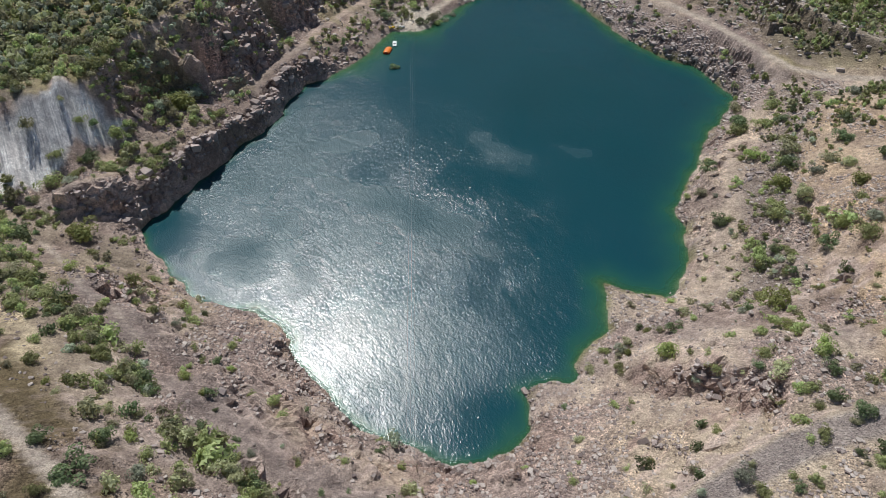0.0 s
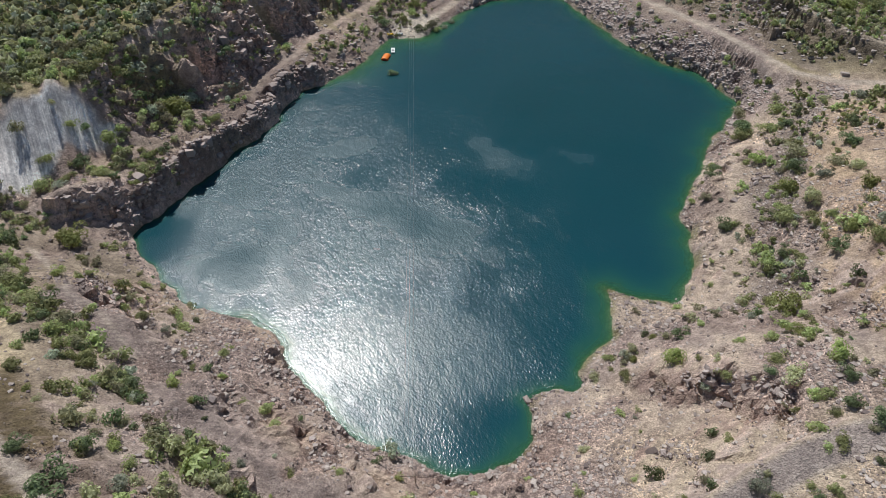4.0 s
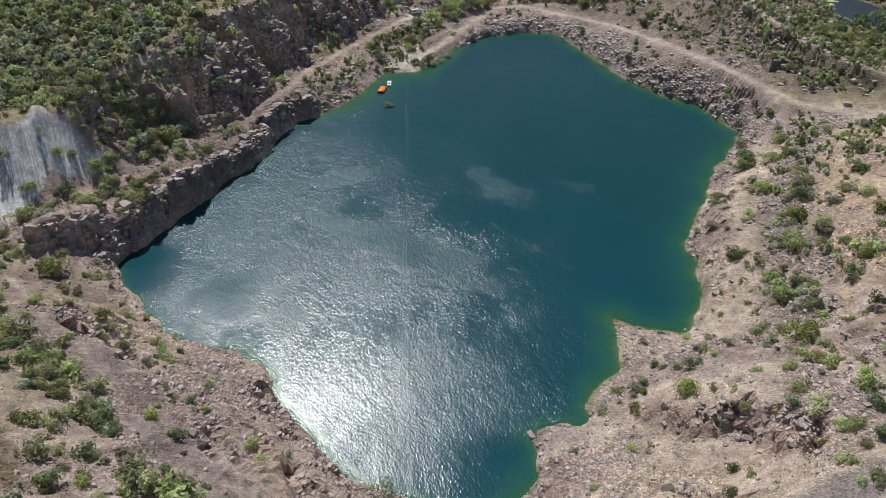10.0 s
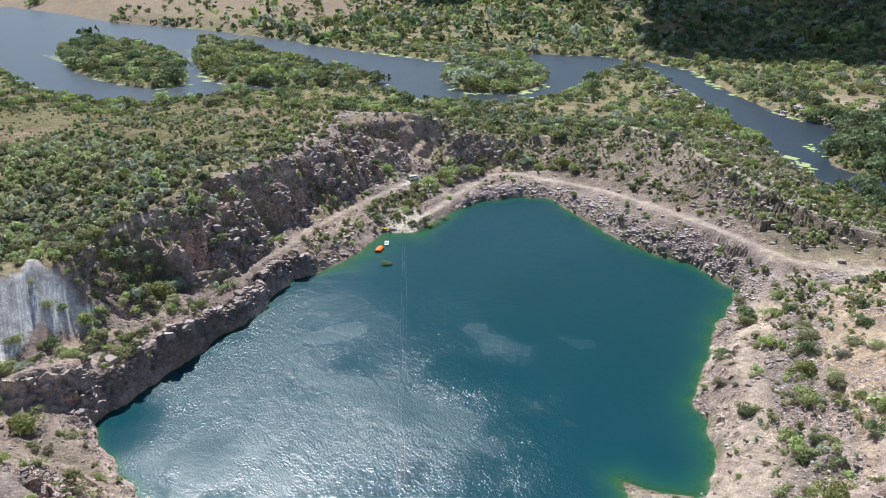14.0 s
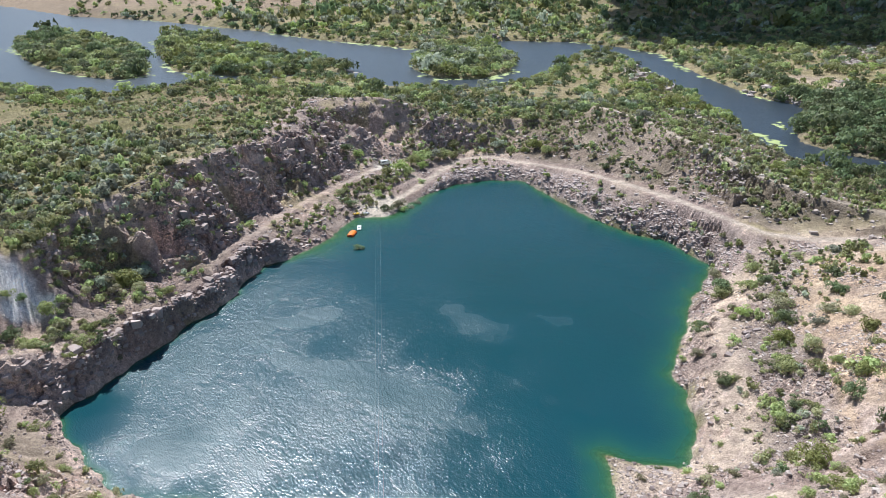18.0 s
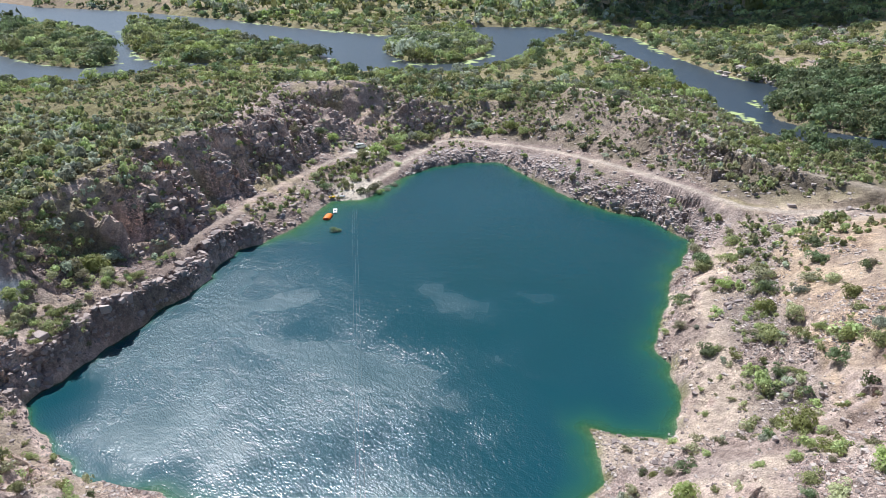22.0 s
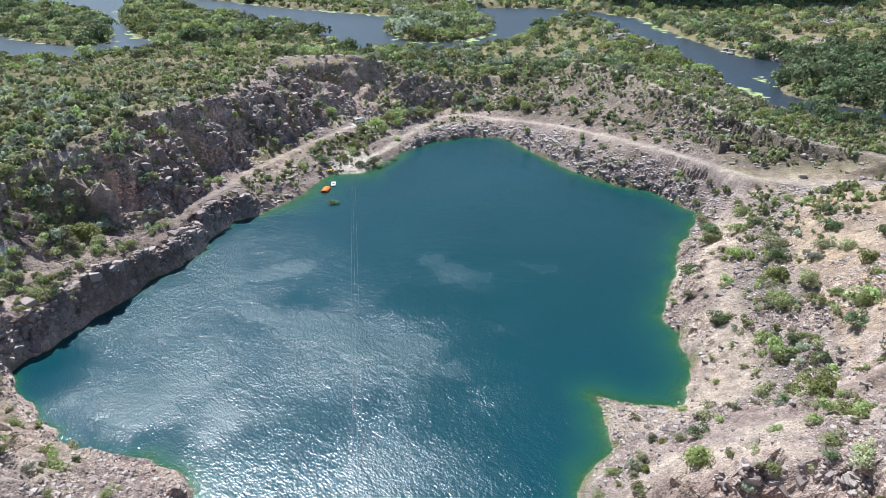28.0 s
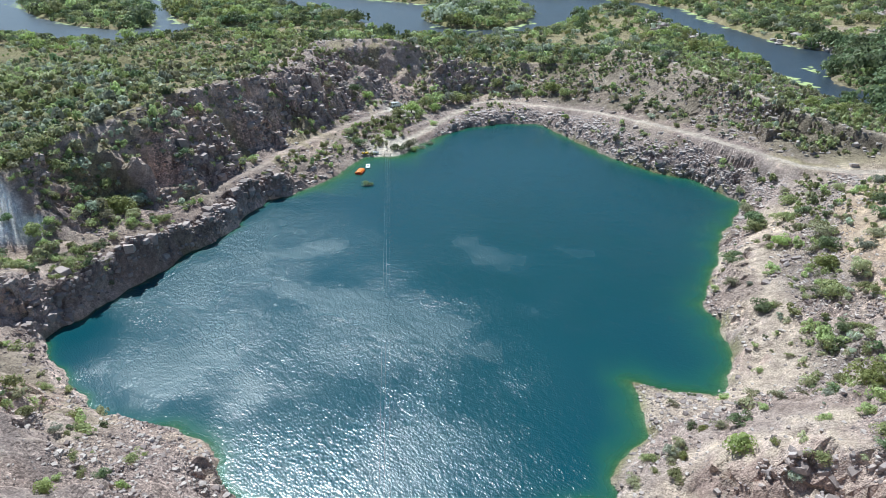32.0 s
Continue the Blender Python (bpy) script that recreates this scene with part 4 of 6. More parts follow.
def quarry_scrub():
    def density(x, y):
        patch, small = fbm(x, y, 24, 3, 401), fbm(x, y, 8, 3, 402)
        plateau = np.clip(smooth(-116, -124, x + 3 * small) * smooth(124, 134, y) * smooth(345, 320, y), 0, 1)
        d = plateau * (0.22 + 0.55 * smooth(-0.4, 0.3, patch + 0.5 * small) + 0.4 * smooth(185, 165, y)) * (1 - 0.85 * smooth(-126, -150, x) * smooth(238, 266, y))
        crest, _ = line_distance(x, y, BREAKS["crest"])
        d = np.maximum(d, smooth(22, 8, crest) * 0.5 * smooth(150, 165, y) * (x < -60) * smooth(-0.4, 0.3, patch))
        ring = smooth(325, 342, y + 4 * small) * (x > -130) * 0.45 * smooth(-0.5, 0.2, patch)
        d = np.maximum(d, ring)
        hillroad = np.clip(smooth(26, 60, x - 0.72 * (300 - y) - 6) + smooth(15, 8, line_distance(x, y, HILL_ROAD)[0]), 0, 1) * smooth(215, 235, y)
        d = np.maximum(d, hillroad * (0.35 + 0.4 * smooth(-0.3, 0.3, patch)))
        gully = smooth(9, 3, line_distance(x, y, BREAKS["gully"])[0] + 4 * small) * (y > 105)
        d = np.maximum(d, gully * 0.8 * smooth(-0.35, 0.3, small))
        d = np.maximum(d, 0.75 * smooth(60, 68, x) * smooth(178, 190, y) * smooth(213, 208, y) * smooth(-0.4, 0.2, small))
        east = smooth(52, 60, x) * smooth(212, 200, y)
        d = np.maximum(d, east * 0.55 * smooth(-0.4, 0.3, small))
        d = np.maximum(d, 0.25 * smooth(38, 44, x) * smooth(60, 80, y) * smooth(212, 200, y) * smooth(-0.2, 0.4, small))
        band = line_distance(x, y, [(-125, 92), (-108, 80), (-88, 70), (-64, 57.5), (-50, 47), (-38, 41)])[0]
        d = np.maximum(d, smooth(8, 3.5, band + 2.5 * small) * 1.0 * smooth(-0.5, 0.0, small + 0.3 * patch))
        d = np.maximum(d, smooth(-58, -76, x) * smooth(112, 104, y) * smooth(50, 62, y) * 0.22 * smooth(-0.2, 0.4, small))
        ramp = smooth(13, 8, np.hypot((x + 120), (y - 172) * 0.36))
        d = np.maximum(d, ramp * 0.85 * smooth(-0.5, 0.1, small))
        faces = smooth(-98, -106, x) * smooth(118, 130, y) * smooth(335, 320, y)
        d = np.maximum(d, faces * 0.75 * smooth(-0.25, 0.25, small))
        foot = smooth(-117, -123, x) * smooth(118, 110, y + 0.35 * (x + 135))
        d = np.maximum(d, foot * 0.95)
        ledge = smooth(10, 3, line_distance(x, y, BREAKS["cliff_foot"])[0]) * 0.7 * smooth(-0.1, 0.4, small) * (y > 115)
        d = np.maximum(d, ledge)
        hill = smooth(64, 54, y) * smooth(-34, -50, x)
        d = np.maximum(d, hill * 0.25 * smooth(-0.1, 0.5, small))
        base = (0.07 + 0.1 * smooth(200, 215, y)) * smooth(-0.2, 0.5, small)
        far_side = smooth(322, 334, y) * (x > -70) * (x < 40)
        d = np.maximum(d, far_side * 0.75)
        d = np.maximum(d, 1.0 * smooth(8, 5, np.hypot(x + 71, (y - 270) * 0.45)))
        cape_strip = smooth(10, 5, np.hypot(x + 56, (y - 262) * 0.45))
        d = np.maximum(d, cape_strip * 0.7)
        d = np.maximum(d, 0.8 * smooth(9, 4, line_distance(x, y, [(-62, 316), (-50, 330), (-30, 337)])[0]))
        slope_mid = smooth(6, 12, line_distance(x, y, HAUL_ROAD)[0]) * smooth(15, 21, line_distance(x, y, SHORE, True)[0]) * (x > -30) * smooth(212, 225, y) * (y < 345)
        d = np.maximum(d, slope_mid * smooth(-0.45, 0.25, small))
        beach_slope = smooth(7, 3, line_distance(x, y, [(-80, 262), (-74, 274), (-66, 286)])[0] + 2 * small)
        d = np.maximum(d, beach_slope)
        d = np.maximum(d, 0.9 * smooth(5, 2.5, np.hypot(x + 53, y - 262)))
        d = np.maximum(d, 0.5 * smooth(5, 2, line_distance(x, y, [(-92, 216), (-86, 232), (-80, 246)])[0]))
        d = d * (1 - 0.6 * smooth(-122, -150, x + 9 * small) * smooth(236, 275, y + 14 * small) * smooth(400, 385, y))
        strip = line_distance(x, y, BREAKS["haul_strip"])[0]
        d = d * (1 - 0.85 * smooth(6, 3, strip))
        white = line_distance(x, y, chalk)[0] < np.where(y < 0.33 * (x + 150) + 112, 7.5, 11.5)
        return np.where(white, 0.02, np.maximum(d, base))

    xs, ys, r = sprinkle(58000, -260, 150, 24, 400, density, 500)
    ok = dry_land(xs, ys) & off_road(xs, ys) & (slope_at(xs, ys) < 2.8)
    xs, ys = xs[ok], ys[ok]
    rs = r.lognormal(0.02, 0.38, len(xs)) * np.where((xs < -129) & (ys > 140) & (ys < 262), 1.5, 1.0) * np.where((xs < -116) & (ys > 120), 1.1, np.where((xs < -36) & (ys < 100), 1.15, 0.85))
    rs = np.clip(rs, 0.45, 3.2)
    upland = (xs < -112) & (ys > 150) | (ys > 330)
    kind = r.uniform(0, 1, len(xs)) + 0.25 * fbm(xs, ys, 30, 2, 9) + np.where(upland, 0.12, 0.0)
    for name, lo, hi, mat, lab in (("green_scrub", -9, 0.5, LEAF_GREEN, "low green scrub bushes over slopes and plateau"),
                                   ("dark_scrub", 0.5, 0.6, LEAF_DARK, "dark green thorny bushes over slopes and plateau"),
                                   ("olive_scrub", 0.6, 0.98, LEAF_OLIVE, "dry olive-coloured scrub bushes on stony ground"),
                                   ("silver_scrub", 0.98, 9, LEAF_GREY, "silver-grey leaved bushes among green scrub")):
        sel = (kind >= lo) & (kind < hi)
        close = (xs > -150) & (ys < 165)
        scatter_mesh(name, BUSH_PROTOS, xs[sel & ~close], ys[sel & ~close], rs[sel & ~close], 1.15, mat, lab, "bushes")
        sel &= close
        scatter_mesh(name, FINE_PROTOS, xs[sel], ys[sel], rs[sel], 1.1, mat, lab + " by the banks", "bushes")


def meadow_scrub():
    xs, ys, r = sprinkle(9000, -460, -140, 235, 425, lambda x, y: 0.16 + 0.6 * smooth(-0.1, 0.4, fbm(x, y, 22, 3, 441)), 512)
    ok = dry_land(xs, ys) & ((xs < -258) | (ys > 285))
    xs, ys = xs[ok], ys[ok]
    rs = np.clip(r.lognormal(-0.15, 0.4, len(xs)), 0.4, 2.2)
    half = r.uniform(0, 1, len(xs)) < 0.5
    scatter_mesh("meadow_bushes", BUSH_PROTOS, xs[half], ys[half], rs[half], 1.1, LEAF_GREEN, "small green bushes dotted over the dry meadow", "bushes")
    scatter_mesh("meadow_scrub", BUSH_PROTOS, xs[~half], ys[~half], rs[~half], 1.0, LEAF_OLIVE, "dry olive scrub dotted over the meadow", "bushes")


def valley_woods():
    def density(x, y):
        patch = fbm(x, y, 70, 3, 411)
        d = 0.4 + 0.5 * smooth(-0.4, 0.25, patch)
        bank = line_distance(x, y, RIVER, True)[0]
        d = np.maximum(d, 0.95 * smooth(34, 10, bank))
        for isle in ISLANDS:
            d = np.where(inside(x, y, isle), 1.0, d)
        field = smooth(800, 900, y) * smooth(-250, -380, x)
        d = np.maximum(d * (1 - 0.85 * field), 0.8 * smooth(22, 8, bank) * smooth(-0.3, 0.2, patch))
        meadow = smooth(-150, -190, x) * (y < 430)
        d = d * (1 - 0.75 * meadow * smooth(30, 60, bank))
        flats = np.hypot(x - 160, (y - 470) * 0.6) < 17
        return np.where(flats, 0.06, d)

    groups = []
    for n, x0, x1, y0, y1, seed, size in ((14500, -640, 420, 352, 760, 510, 2.5), (9000, -700, 800, 740, 1250, 511, 4.2), (3500, -1100, 1300, 1200, 2300, 513, 8.0), (700, 98, 230, 255, 440, 514, 3.2)):
        xs, ys, r = sprinkle(n, x0, x1, y0, y1, density, seed)
        ok = dry_land(xs, ys) & ~((xs > -262) & (xs < 62) & (ys < 352)) & off_road(xs, ys)
        xs, ys = xs[ok], ys[ok]
        isle = np.zeros(len(xs), bool)
        for p in ISLANDS:
            isle |= inside(xs, ys, p)
        east = (xs > 105) & (ys > 290) & (ys < 420)
        groups.append((xs, ys, r.lognormal(0.0, 0.33, len(xs)) * np.where(isle | east, max(size, 4.0), size)))
    xs, ys, rs = (np.concatenate(v) for v in zip(*groups))
    kind = rng.uniform(0, 1, len(xs)) + 0.2 * fbm(xs, ys, 80, 2, 19) + 0.12 * (ys > 640)
    kind = np.where((xs > 98) & (ys < 430), 0.6 + 0.3 * kind, kind)
    kind = np.where((xs < -290) & inside(xs, ys, ISLANDS[0]), 0.45 + 0.4 * kind, kind)
    for name, lo, hi, mat, lab in (("bright_wood", -9, 0.2, LEAF_BRIGHT, "bright green young trees on the river banks"),
                                   ("valley_wood", 0.2, 0.58, LEAF_GREEN, "green riverside woodland on the banks and islands"),
                                   ("dark_wood", 0.58, 0.97, LEAF_DARK, "dark green riverside trees on the banks and islands"),
                                   ("silver_wood", 0.97, 9, LEAF_GREY, "silvery willows among the riverside woodland")):
        sel = (kind >= lo) & (kind < hi)
        close = (rs > 3.0) & (ys < 700)
        bank = sel & ~close & (ys < 740)
        far = sel & ~close & (ys >= 740)
        scatter_mesh(name, TREE_PROTOS, xs[bank], ys[bank], rs[bank], 1.1, mat, lab, "trees")
        scatter_mesh("far_" + name, FAR_PROTOS, xs[far], ys[far], rs[far], 1.1, mat, lab.replace("on the river banks", "on the far hills").replace("on the banks and islands", "on the far hills"), "trees")
        sel &= close
        scatter_mesh("large_" + name, MID_PROTOS, xs[sel], ys[sel], rs[sel], 1.05, mat, "large full-crowned " + lab, "trees")


quarry_scrub()
meadow_scrub()
valley_woods()


# ---- single bushes on the quarry floor and slopes: (x, y, radius) ----
CAPE_BUSHES = [(25.3, 91.0, 2.3), (17.2, 89.4, 1.4), (17.1, 95.6, 1.2), (18.8, 94.2, 1.1), (14.5, 95.7, 1.2), (14.7, 92.1, 0.8), (31.6, 103.0, 1.1), (27.5, 99.6, 1.6), (24.9, 100.1, 1.1),
               (21.1, 101.8, 1.0), (22.8, 101.2, 1.0), (35.7, 121.4, 1.0), (29.9, 82.4, 1.2), (42.1, 80.7, 2.2), (40.4, 85.9, 1.9), (44.0, 76.2, 1.6), (45.5, 76.1, 1.3), (48.3, 74.0, 1.6),
               (46.0, 72.5, 0.9), (49.4, 80.1, 1.6), (46.6, 95.5, 1.4), (41.6, 93.9, 1.4), (40.3, 103.3, 1.3), (46.5, 105.3, 2.9), (45.0, 111.8, 1.6), (44.9, 65.1, 1.4), (42.8, 64.2, 0.9),
               (51.7, 70.9, 1.9), (50.1, 68.6, 1.0), (49.2, 62.7, 1.0), (48.9, 84.9, 2.4), (36.3, 93.8, 0.9)]
EAST_BUSHES = [(32.6, 56.6, 1.7), (34.3, 58.6, 0.8), (35.4, 54.4, 1.3), (39.5, 57.4, 0.9), (42.1, 56.7, 1.1), (40.0, 55.3, 0.9), (26.9, 59.6, 1.1), (28.6, 64.7, 1.3), (21.2, 62.8, 0.8),
               (23.7, 55.7, 0.7), (27.0, 53.4, 0.9), (17.0, 53.6, 0.7), (17.7, 60.9, 0.7), (9.9, 63.5, 0.8), (1.5, 62.3, 0.6), (39.9, 141.2, 2.4), (36.9, 154.0, 1.9), (39.5, 167.3, 3.0),
               (49.6, 169.3, 2.4), (47.5, 169.3, 1.4), (40.1, 152.6, 1.1), (50.8, 205.9, 2.6), (49.8, 189.6, 3.4), (56.2, 190.1, 2.8), (59.7, 200.8, 2.9), (60.3, 189.7, 2.2), (59.0, 170.7, 3.1),
               (57.9, 162.2, 2.3), (54.8, 153.0, 3.2), (52.4, 140.8, 3.3), (61.8, 154.3, 1.9), (58.6, 144.8, 2.8)]
TERRACE_BUSHES = [(57.1, 139.0, 1.8), (60.4, 136.9, 1.5), (62.4, 129.4, 2.3), (58.9, 123.5, 2.4), (65.7, 159.5, 2.6), (74.2, 179.9, 2.5), (68.8, 145.8, 2.8), (65.8, 124.2, 2.8), (67.7, 129.0, 2.1),
                  (-107.9, 79.1, 3.0), (-104.6, 78.8, 2.7), (-97.2, 68.5, 2.3), (-96.5, 74.5, 2.3), (-91.9, 73.4, 2.5), (-85.6, 69.9, 2.7), (-89.6, 68.6, 1.7), (-101.2, 86.8, 1.7), (-81.3, 53.6, 1.7),
                  (-78.4, 58.7, 1.6), (-78.9, 64.5, 2.1), (-74.0, 60.1, 2.2), (-79.7, 64.2, 1.6), (-63.8, 56.8, 2.3), (-67.4, 58.9, 1.3), (-59.6, 61.4, 1.4), (-58.6, 69.6, 1.1), (-55.8, 69.1, 0.9),
                  (-64.4, 71.9, 0.9), (-72.2, 78.1, 1.0), (-72.9, 82.9, 1.1), (-88.4, 95.5, 1.3), (-76.8, 79.2, 1.5)]
HILL_BUSHES = [(-85.2, 76.3, 1.3), (-65.2, 45.9, 1.5), (-62.6, 47.0, 1.2), (-58.5, 40.3, 2.0), (-55.5, 42.1, 1.3), (-51.3, 39.8, 1.4), (-50.1, 36.0, 1.8), (-56.2, 32.5, 2.6), (-64.4, 36.5, 1.8),
               (-66.7, 32.8, 1.7), (-58.1, 28.7, 1.2), (-42.2, 43.6, 1.8), (-39.7, 41.0, 2.0), (-37.4, 41.1, 1.6), (-44.8, 42.3, 1.3), (-52.5, 45.4, 1.6), (-50.6, 47.0, 1.4), (-58.2, 48.1, 1.2),
               (-45.0, 63.8, 1.5), (-41.9, 60.5, 1.1), (-28.2, 54.2, 1.0), (-44.4, 50.4, 0.8), (-71.7, 47.3, 0.9), (-28.1, 44.7, 0.7), (-110.2, 102.4, 3.0), (-115.0, 125.0, 2.0), (-122.4, 117.6, 1.7),
               (-110.5, 159.6, 2.6), (-104.1, 164.0, 2.2), (-109.2, 133.0, 2.3), (-120.7, 138.6, 2.8), (-123.1, 128.1, 2.7)]
GULLY_BUSHES = [(60.1, 206.7, 1.7), (50.1, 194.5, 3.7), (40.7, 173.2, 2.5), (60.0, 175.0, 2.5), (58.9, 165.6, 2.0), (50.9, 143.5, 1.5), (47.0, 125.3, 2.3),
                (52.7, 124.2, 1.7), (50.8, 118.2, 1.3), (50.0, 126.6, 1.5), (68.7, 155.6, 2.3), (71.0, 169.1, 2.5), (73.1, 184.4, 1.8), (72.0, 192.4, 1.4),
                (80.1, 199.2, 2.4), (71.3, 200.8, 1.7)]
ROAD_BUSHES = [(-42.3, 312.9, 1.2), (-34.9, 315.5, 1.2), (-54.8, 286.7, 1.9), (19.6, 271.0, 1.3), (33.0, 252.1, 1.3), (21.9, 291.4, 2.4), (-1.6, 293.8, 1.7),
               (45.2, 261.0, 1.7), (30.4, 278.6, 1.8), (40.9, 276.9, 1.6), (48.5, 235.0, 1.4), (27.0, 264.6, 1.5), (38.1, 266.5, 1.5), (-62.7, 255.5, 2.7),
               (-59.3, 260.3, 2.8), (13.6, 268.2, 1.1)]
BANK_BUSHES = [(-115.8, 161.9, 4.2), (-118.7, 159.3, 3.3), (-114.6, 169.5, 3.4), (-114.9, 154.8, 2.5), (-128.4, 134.6, 1.7), (-119.9, 142.0, 1.7), (-123.2, 120.8, 1.9),
               (-125.8, 137.0, 1.6), (-108.4, 148.3, 1.6), (-108.7, 143.1, 1.9), (-112.7, 104.7, 3.5), (-124.6, 148.5, 1.0), (-117.9, 155.3, 2.5), (-118.0, 149.1, 2.0),
               (-110.2, 139.0, 1.5), (-130.2, 124.2, 1.9), (-128.3, 118.1, 3.0)]
WALL_BUSHES = [(-109.9, 187.0, 2.7), (-108.2, 240.0, 1.6), (-104.9, 254.9, 1.7), (-107.0, 247.5, 2.0), (-101.8, 214.8, 1.8), (-102.9, 208.4, 1.6), (-95.6, 220.4, 1.5),
               (-95.6, 208.7, 1.6), (-93.5, 229.8, 1.7), (-89.3, 225.8, 1.5), (-77.9, 255.4, 3.3), (-83.1, 260.2, 2.4), (-90.7, 293.5, 3.7), (-86.1, 299.8, 3.2),
               (-112.9, 218.9, 1.7), (-113.5, 170.4, 2.2), (-97.1, 280.9, 1.8), (-88.1, 273.6, 2.0), (-87.0, 242.5, 1.6), (-118.1, 184.9, 1.4)]

KINDS = {
    "green": (LEAF_GREEN, "rounded green bush on stony quarry ground"),
    "dark": (LEAF_DARK, "dark green dense bush on dry stony ground"),
    "bright": (LEAF_BRIGHT, "bright yellow-green bush on pale stony ground"),
    "silver": (LEAF_GREY, "silver-grey leaved bush on stony ground"),
    "olive": (LEAF_OLIVE, "half-dry olive-brown bush on stony ground"),
}
BUSH_MESHES = {k: [plant_proto(600 + 31 * i + 7 * len(k), 1000, 11, 0.072, 0.85, "bush", m) for i in range(3)] for k, (m, _) in KINDS.items()}


def single_bushes():
    names = ("green", "green", "dark", "bright", "olive", "green", "dark", "silver", "green", "olive")
    spots = CAPE_BUSHES + EAST_BUSHES + TERRACE_BUSHES + HILL_BUSHES + GULLY_BUSHES + ROAD_BUSHES + BANK_BUSHES + WALL_BUSHES
    for n, (x, y, r) in enumerate(spots):
        k = names[(n * 7 + 3) % 10]
        if (x, y) in ((48.9, 84.9), (-59.6, 61.4), (18.8, 94.2), (46.5, 105.3), (62.4, 129.4)):
            k = "bright"
        if (x, y) in ((-56.2, 32.5), (-64.4, 36.5), (-63.8, 56.8)):
            k = "dark"
        place_plant("bush", BUSH_MESHES[k][n % 3], x, y, r, rng.uniform(0.8, 1.15), KINDS[k][1], "bush", "bushes of the quarry", 0.12)
    # more of them, thinly, on the banks that the camera passes nearest
    xs, ys, r = sprinkle(900, -100, 58, 34, 120, lambda x, y: 0.06 + 0.3 * smooth(0.0, 0.5, fbm(x, y, 10, 3, 402)), 77)
    ok = dry_land(xs, ys, 1.5) & off_road(xs, ys, 0.6) & (slope_at(xs, ys) < 1.3)
    for n, (x, y) in enumerate(zip(xs[ok][:150], ys[ok][:150])):
        k = names[(n * 3 + 1) % 10]
        place_plant("bush", BUSH_MESHES[k][n % 3], x, y, float(np.clip(r.lognormal(-0.35, 0.4), 0.35, 1.4)), 0.95, KINDS[k][1], "bush", "bushes of the quarry", 0.1)


single_bushes()


# ---- stones ----
def rock_shape(seed):
    """A broken stone: the hull of a jostled block."""
    r = np.random.default_rng(seed)
    bm = bmesh.new()
    for sx in (-1, 1):
        for sy in (-1, 1):
            for sz in (-1, 1):
                bm.verts.new((sx * r.uniform(0.55, 1.05), sy * r.uniform(0.4, 0.85), sz * r.uniform(0.3, 0.7)))
    for k in range(3):
        p = r.normal(0, 1, 3)
        p /= np.linalg.norm(p)
        bm.verts.new(p * (1.15, 0.9, 0.8))
    bmesh.ops.convex_hull(bm, input=bm.verts[:])
    for v in [v for v in bm.verts if not v.link_faces]:
        bm.verts.remove(v)
    bmesh.ops.triangulate(bm, faces=bm.faces[:])
    bm.verts.index_update()
    co = np.array([v.co[:] for v in bm.verts])
    fa = np.array([[v.index for v in f.verts] for f in bm.faces])
    bm.free()
    return co, fa


def pebble_shape(seed):
    r = np.random.default_rng(seed)
    co = np.array([(1, 0, 0), (0.3, 0.95, 0), (-0.8, 0.6, 0), (-0.8, -0.6, 0), (0.3, -0.95, 0), (0.1, 0.1, 0.8), (-0.3, -0.2, 0.65)]) * r.uniform(0.75, 1.25, (7, 3))
    co[:5, 2] -= 0.3
    fa = np.array([(0, 1, 5), (1, 2, 5), (2, 6, 5), (2, 3, 6), (3, 4, 6), (4, 0, 5), (4, 5, 6)])
    return co, fa


def stone_material(name, a, b):
    s = Shader(name)
    geo = s.node("NewGeometry").outputs["Random Per Island"]
    rnd = s.node("ObjectInfo").outputs["Random"]
    col = s.mix(s.math("FRACT", s.math("ADD", geo, rnd)), a, b)
    g = s.noise(0.3, 5, 0.6)
    col = s.mix(s.ramp(g, (0.35, (0, 0, 0)), (0.7, (1, 1, 1))), s.mix(1.0, col, (0.75, 0.74, 0.74), "MULTIPLY"), col)
    return s.done(col, 0.92, s.bump(g, 0.6, 0.12), 0.0, 0.15)


STONE = stone_material("pale_stone", (0.38, 0.315, 0.285), (0.66, 0.57, 0.51))
DARK_STONE = stone_material("dark_stone", (0.21, 0.165, 0.155), (0.41, 0.335, 0.305))
CLIFF_STONE = stone_material("cliff_stone", (0.30, 0.24, 0.215), (0.63, 0.52, 0.47))
PINK_STONE = stone_material("pink_stone", (0.33, 0.27, 0.25), (0.62, 0.53, 0.49))
ROCKS = [rock_shape(900 + k) for k in range(6)]
PEBBLES = [pebble_shape(930 + k) for k in range(6)]


